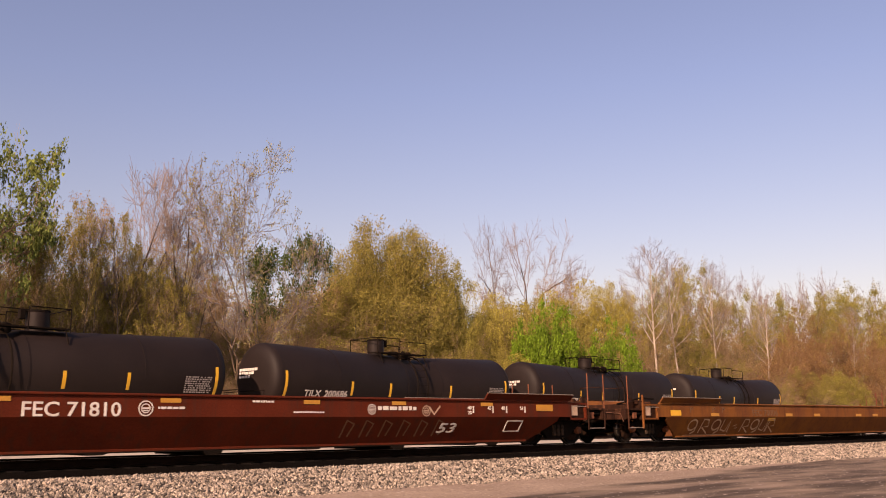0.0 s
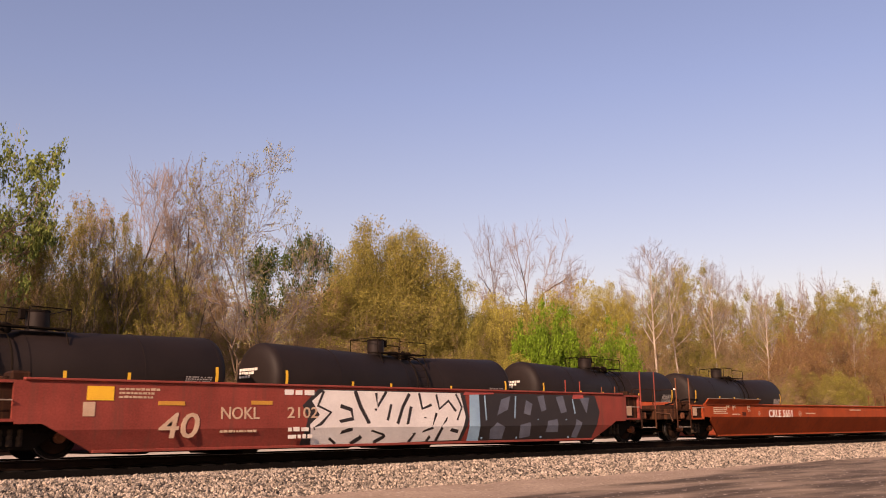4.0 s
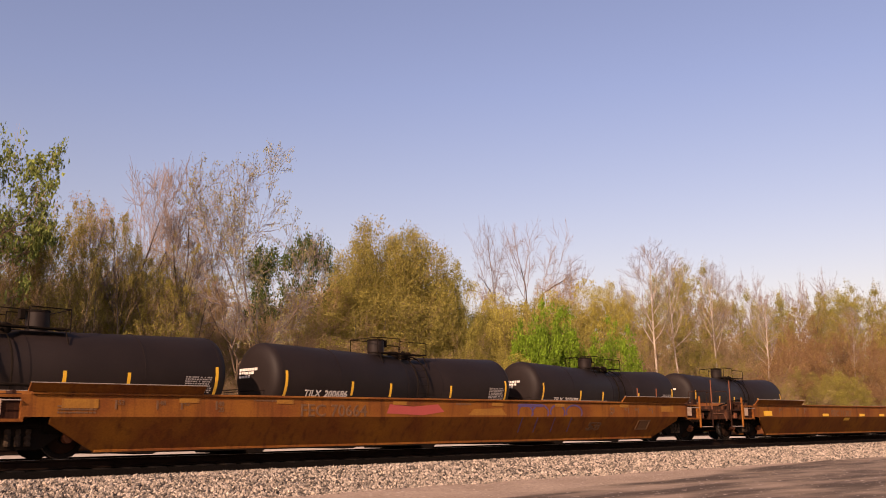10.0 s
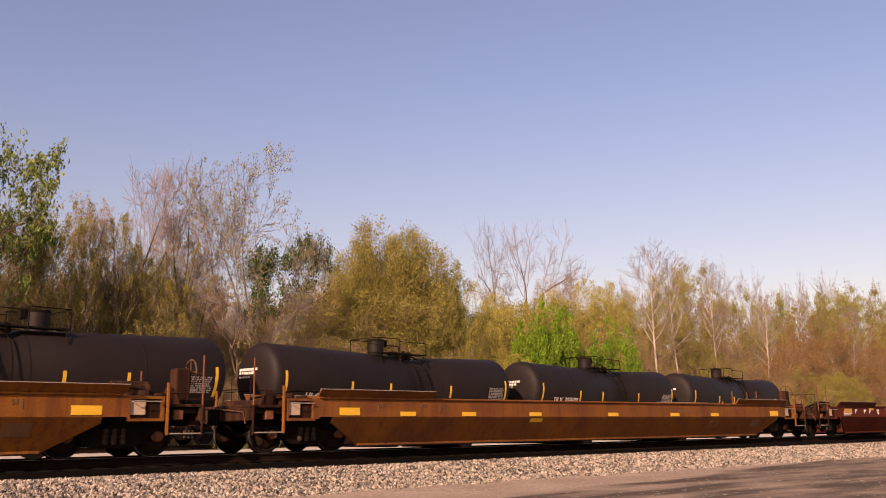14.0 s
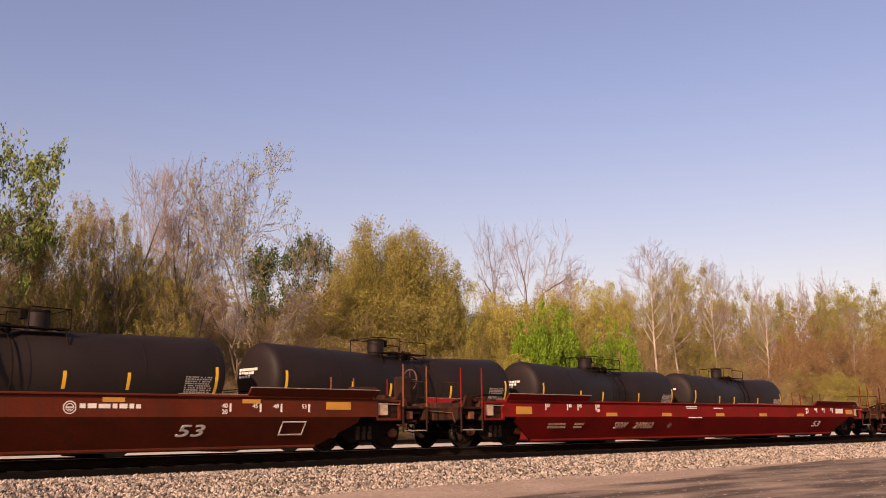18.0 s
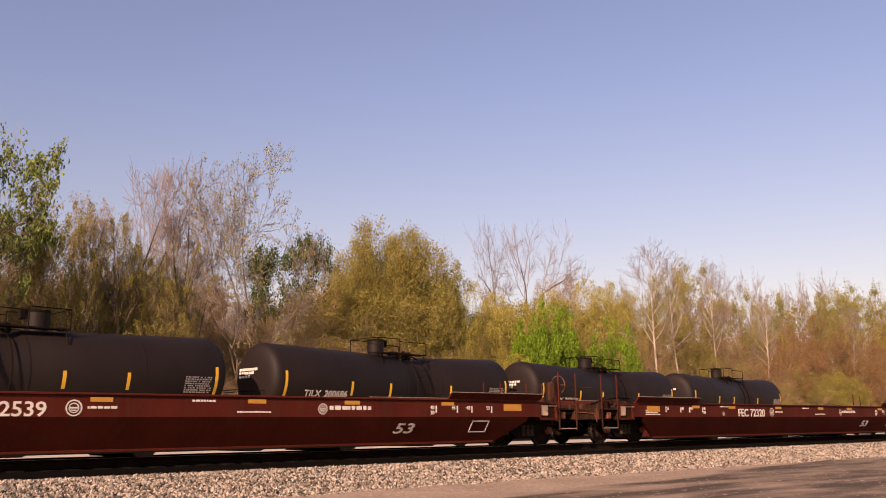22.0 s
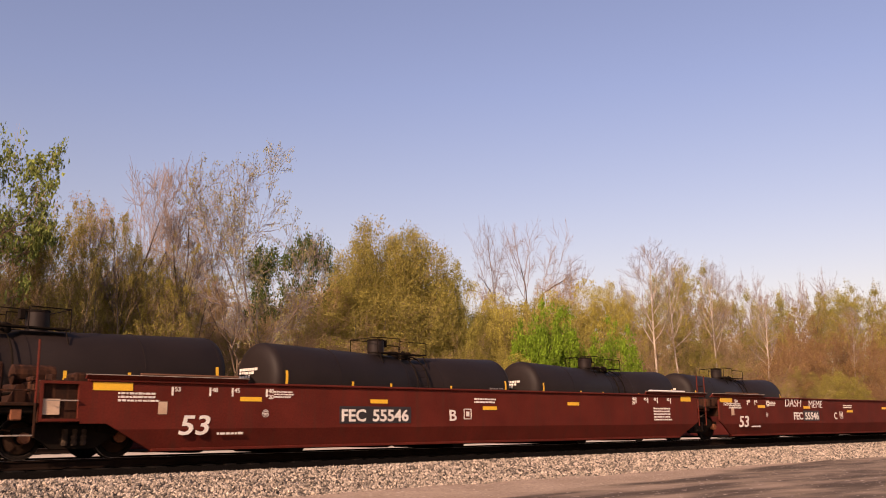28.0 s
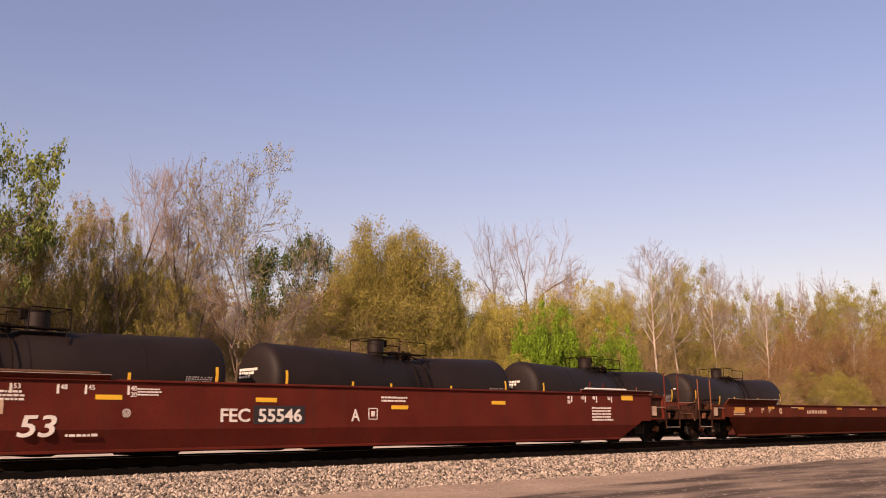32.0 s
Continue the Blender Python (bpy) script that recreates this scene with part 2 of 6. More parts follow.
# ---- mesh building ----
class Shape:
    """Collects points and faces of one mesh."""

    def __init__(self):
        self.v, self.f = [], []

    def add(self, verts, faces):
        o = len(self.v)
        self.v.extend(tuple(p) for p in verts)
        self.f.extend(tuple(i + o for i in q) for q in faces)
        return self

    def box(self, x0, x1, y0, y1, z0, z1, cut=0.0):
        """A box between two corners, its edges cut by so much."""
        if cut <= 0:
            p = [(x, y, z) for x in (x0, x1) for y in (y0, y1) for z in (z0, z1)]
            return self.add(p, [(0, 1, 3, 2), (4, 6, 7, 5), (0, 4, 5, 1), (2, 3, 7, 6), (0, 2, 6, 4), (1, 5, 7, 3)])
        b = bmesh.new()
        bmesh.ops.create_cube(b, size=1.0, matrix=Matrix.Translation(((x0 + x1) / 2, (y0 + y1) / 2, (z0 + z1) / 2))
                              @ Matrix.Diagonal((abs(x1 - x0), abs(y1 - y0), abs(z1 - z0), 1)))
        bmesh.ops.bevel(b, geom=b.edges[:], offset=cut, segments=1, affect="EDGES")
        b.verts.index_update()
        self.add([v.co[:] for v in b.verts], [[v.index for v in q.verts] for q in b.faces])
        b.free()
        return self

    def rod(self, points, r, n=6, r_end=None):
        """A round rod along a line of points."""
        points = [Vector(p) for p in points]
        rings, k = [], len(points)
        for i, p in enumerate(points):
            d = (points[min(i + 1, k - 1)] - points[max(i - 1, 0)]).normalized()
            a = d.orthogonal().normalized()
            c = d.cross(a)
            q = r if r_end is None else r + (r_end - r) * i / max(1, k - 1)
            rings.append([p + (a * math.cos(t) + c * math.sin(t)) * q for t in (2 * math.pi * j / n for j in range(n))])
        verts = [p for ring in rings for p in ring]
        faces = [(i * n + j, i * n + (j + 1) % n, (i + 1) * n + (j + 1) % n, (i + 1) * n + j) for i in range(k - 1) for j in range(n)]
        faces += [tuple(range(n))[::-1], tuple((k - 1) * n + j for j in range(n))]
        return self.add(verts, faces)

    def lathe(self, profile, m=None, n=28, axis="x"):
        """A body of revolution: (along, radius) pairs about an axis."""
        verts, faces = [], []
        for a, r in profile:
            for j in range(n):
                t = 2 * math.pi * j / n
                c, s = r * math.cos(t), r * math.sin(t)
                p = (a, c, s) if axis == "x" else (c, a, s) if axis == "y" else (c, s, a)
                verts.append(m @ Vector(p) if m else p)
        k = len(profile)
        faces = [(i * n + j, i * n + (j + 1) % n, (i + 1) * n + (j + 1) % n, (i + 1) * n + j) for i in range(k - 1) for j in range(n)]
        faces += [tuple(range(n))[::-1], tuple((k - 1) * n + j for j in range(n))]
        return self.add(verts, faces)

    def slab(self, outline, y0, y1):
        """A plate: an outline in x, z, thick from y0 to y1. Each corner may carry its own shift in y."""
        n = len(outline)
        pts = [(p[0], p[1], p[2] if len(p) > 2 else 0.0) for p in outline]
        verts = [(x, y0 + d, z) for x, z, d in pts] + [(x, y1 + d, z) for x, z, d in pts]
        faces = [tuple(range(n)), tuple(range(2 * n - 1, n - 1, -1))]
        faces += [(i, n + i, n + (i + 1) % n, (i + 1) % n) for i in range(n)]
        return self.add(verts, faces)

    def mesh(self, name, mat, smooth=False):
        me = bpy.data.meshes.new(name)
        me.from_pydata(self.v, [], self.f)
        me.materials.append(mat)
        b = bmesh.new()
        b.from_mesh(me)
        bmesh.ops.recalc_face_normals(b, faces=b.faces[:])
        b.to_mesh(me)
        b.free()
        if smooth:
            me.shade_smooth()
            me.set_sharp_from_angle(angle=radians(35))
        return me


def part(name, shape, mat, parent, label="", at=None, smooth=False):
    ob = new(name, shape.mesh(name, mat, smooth) if isinstance(shape, Shape) else shape)
    ob.parent = parent
    if at is not None:
        ob.matrix_basis = at
    if label:
        ob["label"] = label
    return ob


def thing(name, label, category, group="", kind="", m=None):
    ob = tagged(new(name), label, category, group, kind)
    if m is not None:
        ob.matrix_basis = m
    return ob


TEXT_CACHE = {}


def letters(text, height, mat, bold=0.0, lean=0.0, width=1.0, depth=0.004):
    """Raised lettering as a mesh; origin at its lower left."""
    key = (text, height, mat.name, bold, lean, width)
    if key not in TEXT_CACHE:
        cu = bpy.data.curves.new("lettering", "FONT")
        cu.body, cu.size, cu.extrude, cu.offset, cu.shear, cu.resolution_u = text, height / 0.70, depth, bold * height, lean, 3
        ob = bpy.data.objects.new("lettering", cu)
        scene.collection.objects.link(ob)
        dg = bpy.context.evaluated_depsgraph_get()
        me = bpy.data.meshes.new_from_object(ob.evaluated_get(dg))
        bpy.data.objects.remove(ob)
        me.transform(Matrix.Diagonal((width, 1, 1, 1)))
        me.materials.clear()
        me.materials.append(mat)
        me.name = "lettering"
        TEXT_CACHE[key] = me
    return TEXT_CACHE[key]


# ---- ground: one sheet, with the track beds raised on it ----
def ridge(name, rows, x0, x1, step, mat, label, rough=0.0, seed=1):
    """A strip of ground: a cross section of (y, z) drawn along the line, with an uneven top."""
    rnd = random.Random(seed)
    n, k = int((x1 - x0) / step) + 1, len(rows)
    verts = [(x0 + i * step, y + rough * rnd.uniform(-1, 1), z + rough * 0.5 * rnd.uniform(-1, 1)) for i in range(n) for y, z in rows]
    faces = [(i * k + j, (i + 1) * k + j, (i + 1) * k + j + 1, i * k + j + 1) for i in range(n - 1) for j in range(k - 1)]
    s = Shape()
    s.add(verts, faces)
    me = s.mesh(name, mat, True)
    return tagged(new(name, me), label, "ground", kind="structure")


GROUND_Z = -0.68
g = Shape().add([(-900, -900, GROUND_Z), (2500, -900, GROUND_Z), (2500, 1500, GROUND_Z), (-900, 1500, GROUND_Z)], [(0, 1, 2, 3)])
ground = tagged(new("ground", g.mesh("ground", GRASS_SOIL)), "flat grassy ground spreading out under the woods", "ground", kind="structure")
ridge("road", [(-60, -0.665), (-30, -0.66), (-20, -0.655), (-14, -0.655), (-10, -0.65), (-8, -0.645), (-6.2, -0.63), (-4.4, -0.595)], -60, 300, 1.0, ROAD, "dry tan dirt beside the ballast, packed dark where vehicles pass", 0.03)
ridge("ballast_shoulder", [(-5.0, -0.64), (-4.5, -0.575), (-3.7, -0.45), (-3.0, -0.325), (-2.6, -0.29), (-2.25, -0.32), (-1.75, -0.39)], -60, 300, 0.25, BALLAST_BED, "sunlit shoulder of crushed pinkish-grey stone ballast", 0.02, 5)
# The bed's near-black colour stands in for shade along the track.
ridge("track_bed", [(-2.0, -0.385), (-1.6, -0.30), (-1.3, -0.20), (0, -0.195), (1.3, -0.20), (1.6, -0.30), (1.9, -0.375)], -60, 300, 1.0, SHADED_BED, "near-black bed between the rails, shade under the train put into its colour", 0.02, 7)
ridge("ballast_shoulder_far", [(1.75, -0.38), (2.2, -0.27), (2.7, -0.26), (3.6, -0.36), (4.6, -0.46)], -60, 300, 0.5, GRAVEL_PALE, "pale stone shoulder behind the line", 0.02, 9)
# the siding runs off from the main line at a small angle
SIDING = pose(27.25, 16.18, 0, rz=5.57)


def siding_y(x):
    return 16.18 + (x - 27.25) * math.tan(radians(5.57))


ridge("gravel_strip", [(4.4, -0.45), (6, -0.44), (8.5, -0.36), (10.5, -0.30), (12.4, -0.34), (16, -0.62), (40, -0.67)], -60, 300, 1.0, GRAVEL_PALE, "pale gravel between the two lines", 0.02, 11)
ridge("siding_bed", [(-4.6, -0.70), (-3.4, -0.24), (-2.4, -0.19), (0, -0.20), (2.4, -0.25), (4, -0.70)], -86, 270, 1.0, GRAVEL_PALE, "pale ballast bed under the standing tank cars", 0.02, 13).matrix_basis = SIDING


def stones():
    """Loose stones on the near shoulder, thicker where the camera stands."""
    rnd = np.random.default_rng(4)
    ico = np.array([(1, 0, 0), (-1, 0, 0), (0, 1, 0), (0, -1, 0), (0, 0, 1), (0, 0, -1)], float)
    tri = np.array([(0, 2, 4), (2, 1, 4), (1, 3, 4), (3, 0, 4), (2, 0, 5), (1, 2, 5), (3, 1, 5), (0, 3, 5)])
    n = 58000
    x = 1 + 54 * rnd.random(n) ** 1.5
    y = -2.3 - 2.75 * rnd.random(n) ** 1.15
    z = np.interp(y, [-5.0, -4.5, -3.7, -3.0, -2.6, -2.25], [-0.64, -0.575, -0.45, -0.325, -0.29, -0.32])
    size = rnd.uniform(0.017, 0.042, n) * np.interp(x, [0, 55], [1.0, 1.6])
    v = ico[None] * rnd.uniform(0.55, 1.2, (n, 6, 1)) * size[:, None, None]
    t = rnd.uniform(0, 6.28, n)
    c, s = np.cos(t)[:, None], np.sin(t)[:, None]
    u = rnd.uniform(-0.7, 0.7, n)
    cu, su = np.cos(u)[:, None], np.sin(u)[:, None]
    vx, vy, vz = v[..., 0], v[..., 1], v[..., 2]
    vx, vz = vx * cu - vz * su, vx * su + vz * cu
    vx, vy = vx * c - vy * s, vx * s + vy * c
    v = np.stack([vx + x[:, None], vy + y[:, None], vz + (z + size * 0.35)[:, None]], -1).reshape(-1, 3)
    f = (tri[None] + (np.arange(n) * 6)[:, None, None]).reshape(-1, 3)
    me = bpy.data.meshes.new("ballast_stones")
    me.from_pydata(v.tolist(), [], f.tolist())
    me.materials.append(STONE)
    tagged(new("ballast_stones", me), "loose pinkish-grey crushed stones heaped along the shoulder", "ballast", kind="stuff")



def grass():
    """Ragged grass between two of the tank cars: bent blades in tufts."""
    rnd = np.random.default_rng(8)
    n = 2600
    tuft = np.stack([rnd.uniform(-10.2, -7.6, 1500), rnd.uniform(-1.5, 1.5, 1500)], 1)
    c = tuft[rnd.integers(0, 1500, n)] + rnd.normal(0, 0.09, (n, 2))
    h = rnd.uniform(0.2, 0.75, (n, 1))
    a = rnd.uniform(0, 6.283, n)
    side = np.stack([np.cos(a), np.sin(a), 0 * a], 1) * rnd.uniform(0.006, 0.014, (n, 1))
    lean = np.stack([rnd.normal(0, 0.35, n), rnd.normal(0, 0.35, n), np.ones(n)], 1) * h
    foot = np.stack([c[:, 0], c[:, 1], np.full(n, -0.20)], 1)
    v = np.stack([foot - side, foot + side, foot + lean], 1).reshape(-1, 3)
    me = bpy.data.meshes.new("grass")
    me.from_pydata(v.tolist(), [], np.arange(3 * n).reshape(-1, 3).tolist())
    me.materials.append(GRASS)
    tagged(new("grass", me), "ragged green and straw-coloured grass between the tank cars", "grass", kind="stuff").matrix_basis = SIDING


stones()
grass()


def rail_profile(x0, x1, y, z=0.0):
    s = Shape()
    pts = [(-0.07, -0.172), (0.07, -0.172), (0.07, -0.158), (0.011, -0.13), (0.011, -0.048), (0.036, -0.036), (0.036, -0.004), (-0.036, -0.004),
           (-0.036, -0.036), (-0.011, -0.048), (-0.011, -0.13), (-0.07, -0.158)]
    n = len(pts)
    s.add([(x, y + a, z + b) for x in (x0, x1) for a, b in pts],
          [tuple(range(n))[::-1], tuple(range(n, 2 * n))] + [(i, (i + 1) % n, n + (i + 1) % n, n + i) for i in range(n)])
    return s


def track(name, y, z, label, tie_x0, tie_x1, spacing):
    t = thing(name, label, "railway track", kind="structure", m=pose(0, y, z))
    for side in (-0.755, 0.755):
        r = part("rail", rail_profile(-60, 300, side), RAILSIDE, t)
        part("railhead", Shape().box(-60, 300, side - 0.034, side + 0.034, -0.004, 0.0), RAILHEAD, r, "shiny worn running surface")
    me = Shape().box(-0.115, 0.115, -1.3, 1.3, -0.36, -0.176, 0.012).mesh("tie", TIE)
    rnd = random.Random(5)
    for i in range(int((tie_x1 - tie_x0) / spacing)):
        part("tie", me, TIE, t, at=pose(tie_x0 + i * spacing + rnd.uniform(-0.03, 0.03), rnd.uniform(-0.04, 0.04), rnd.uniform(-0.006, 0.004), rz=rnd.uniform(-1.5, 1.5)))
    return t


track("main_track", 0, 0, "rusty rails on creosoted ties, shade put into their colours", -2, 118, 0.52)
track("siding_track", 0, 0, "siding rails on dark ties under the tank cars", -27, 53, 0.62).matrix_basis = SIDING


# ---- trucks: wheels turn, side frames carry them ----
SPEED = [(0.0, 10.82), (14.0, 10.82), (24.0, 10.98), (40.0, 10.98)]


def gone(t):
    """Metres that the train has rolled after t seconds."""
    s = 0.0
    for (a, va), (b, vb) in zip(SPEED, SPEED[1:]):
        if t > a:
            e = min(t, b)
            ve = va + (vb - va) * (e - a) / (b - a)
            s += (va + ve) / 2 * (e - a)
    return s


def wheelset(r):
    s = Shape()
    for side in (-1, 1):
        s.lathe([(side * 0.68, 0.10), (side * 0.68, r + 0.025), (side * 0.71, r + 0.025), (side * 0.725, r), (side * 0.82, r - 0.006), (side * 0.82, r - 0.06),
                 (side * 0.775, r - 0.09), (side * 0.77, 0.16), (side * 0.83, 0.11)], n=26, axis="y")
    s.lathe([(-1.02, 0.07), (1.02, 0.07)], n=10, axis="y")
    return s.mesh("wheelset", WHEEL, True)


def web_mesh(r, side, face):
    """The rusty dished web on one face of a wheel."""
    y = side * (0.75 + face * 0.075)
    return Shape().lathe([(y - face * side * 0.02, r - 0.10), (y, r - 0.13), (y + face * side * 0.012, 0.20), (y + face * side * 0.05, 0.12), (y - face * side * 0.02, 0.09)], n=20, axis="y").mesh("wheel_web", WEB, True)


def cap_mesh():
    s = Shape().lathe([(-1.13, 0.05), (-1.13, 0.09), (-1.06, 0.105), (-1.0, 0.105)], n=12, axis="y")
    for k in range(3):
        a = 2.1 * k
        s.box(math.cos(a) * 0.06 - 0.015, math.cos(a) * 0.06 + 0.015, -1.145, -1.12, math.sin(a) * 0.06 - 0.015, math.sin(a) * 0.06 + 0.015)
    return s.mesh("bearing_cap", HUB_RUST)


def truck_master(r, base):
    """A two-axle truck about its own middle, rail at zero."""
    t = new("truck")
    for side in (-1, 1):
        s = Shape()
        y0, y1 = side * 0.93, side * 1.06
        h = base / 2
        s.slab([(-h - 0.20, r + 0.02), (-h - 0.20, r + 0.17), (-h + 0.10, r + 0.20), (-0.42, r + 0.33), (0.42, r + 0.33), (h - 0.10, r + 0.20), (h + 0.20, r + 0.17),
                (h + 0.20, r + 0.02), (h - 0.16, r + 0.02), (0.40, r - 0.20), (-0.40, r - 0.20), (-h + 0.16, r + 0.02)], min(y0, y1), max(y0, y1))
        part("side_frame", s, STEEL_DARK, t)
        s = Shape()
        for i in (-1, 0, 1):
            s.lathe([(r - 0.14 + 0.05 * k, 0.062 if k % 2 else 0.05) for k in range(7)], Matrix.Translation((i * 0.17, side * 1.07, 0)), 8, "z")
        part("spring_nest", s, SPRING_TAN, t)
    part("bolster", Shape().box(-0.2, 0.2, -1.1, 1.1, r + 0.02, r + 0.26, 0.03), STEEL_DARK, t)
    part("brake_beam", Shape().box(-base / 2 + 0.50, -base / 2 + 0.60, -0.75, 0.75, r - 0.12, r - 0.02), STEEL_RUST, t)
    caps = cap_mesh()
    webs = [web_mesh(r, 1, -1), web_mesh(r, -1, 1)]
    treads = [Shape().lathe([(side * 0.735, r + 0.0005), (side * 0.80, r + 0.0005), (side * 0.80, r - 0.004), (side * 0.735, r - 0.004)], n=26, axis="y").mesh("tread", TREAD, True) for side in (-1, 1)]
    wheels = []
    for i in (-1, 1):
        w = part("wheelset", wheelset(r), WHEEL, t, "steel wheels with bright worn treads", pose(i * base / 2, 0, r))
        wheels.append(w)
        part("bearing_cap", caps, HUB_RUST, w)
        for web in webs:
            part("wheel_web", web, WEB, w, "grimy wheel web, darkened by shade put into its colour")
        for tread in treads:
            part("tread", tread, TREAD, w, "bright worn tread")
    return t, wheels, r


TRUCKS = {"plain": truck_master(0.39, 1.75), "heavy": truck_master(0.43, 1.83)}


def spin(wheels, r):
    """Wheels turn as the train rolls; all trucks of one size share these keys."""
    for w in wheels:
        x = w.location.x
        rows = [(i / FPS, pose(x, 0, r) @ Matrix.Rotation(-gone(i / FPS) / r, 4, "Y")) for i in range(32 * FPS + 1)]
        walk(w, rows)


for t_ob, ws, wr in TRUCKS.values():
    spin(ws, wr)


def add_truck(car, x, kind="plain"):
    master = TRUCKS[kind][0]
    made = copy_thing(master, pose(x, 0, 0))
    made.parent = car
    return made


# ---- well cars ----
def foot_of(bend):
    """Half the width at the foot of the side: low cars are drawn in further."""
    return 1.08 if bend > 0.6 else 1.36


CAR_OBJECTS = []


def side_panel(L, top, bend, bottom, foot, sgn, full):
    """One side of the well: upright above the bend, drawn in below it; raised over the trucks at both ends."""
    h = L / 2
    e = h + 1.42 if full[1] else h + 0.9
    w = h + 1.42 if full[0] else h + 0.9
    under = 0.64
    s = Shape()
    t = 0.05

    def band(pts, y_at):
        n = len(pts)
        outer = [(x, sgn * y_at(z), z) for x, z in pts]
        inner = [(x, sgn * (y_at(z) - t), z) for x, z in pts]
        s.add(outer + inner, [tuple(range(n)), tuple(range(2 * n - 1, n - 1, -1))] + [(i, (i + 1) % n, n + (i + 1) % n, n + i) for i in range(n)])

    low = lambda z: 1.5 if z >= bend else 1.5 - (1.5 - foot) * (bend - z) / (bend - bottom)
    u = max(under, bend)
    band([(-w, u), (-h - 0.95, u), (h + 0.95, u), (e, u), (e, top), (-w, top)], low)
    if bend >= under:
        k = 0.95 * (bend - bottom) / (under - bottom)
        band([(-h, bottom), (h, bottom), (h + min(0.95, k), under), (h + 0.95, bend), (-h - 0.95, bend), (-h - min(0.95, k), under)], low)
    else:
        k = 0.95 * (bend - bottom) / (under - bottom)
        band([(-h - k, bend), (h + k, bend), (h + 0.95, under), (-h - 0.95, under)], lambda z: 1.5)
        band([(-h, bottom), (h, bottom), (h + k, bend), (-h - k, bend)], low)
    return s


def flat_bar(x0, x1, z0, z1, y=-1.508):
    return Shape().box(x0, x1, y - 0.004, y + 0.006, z0, z1)


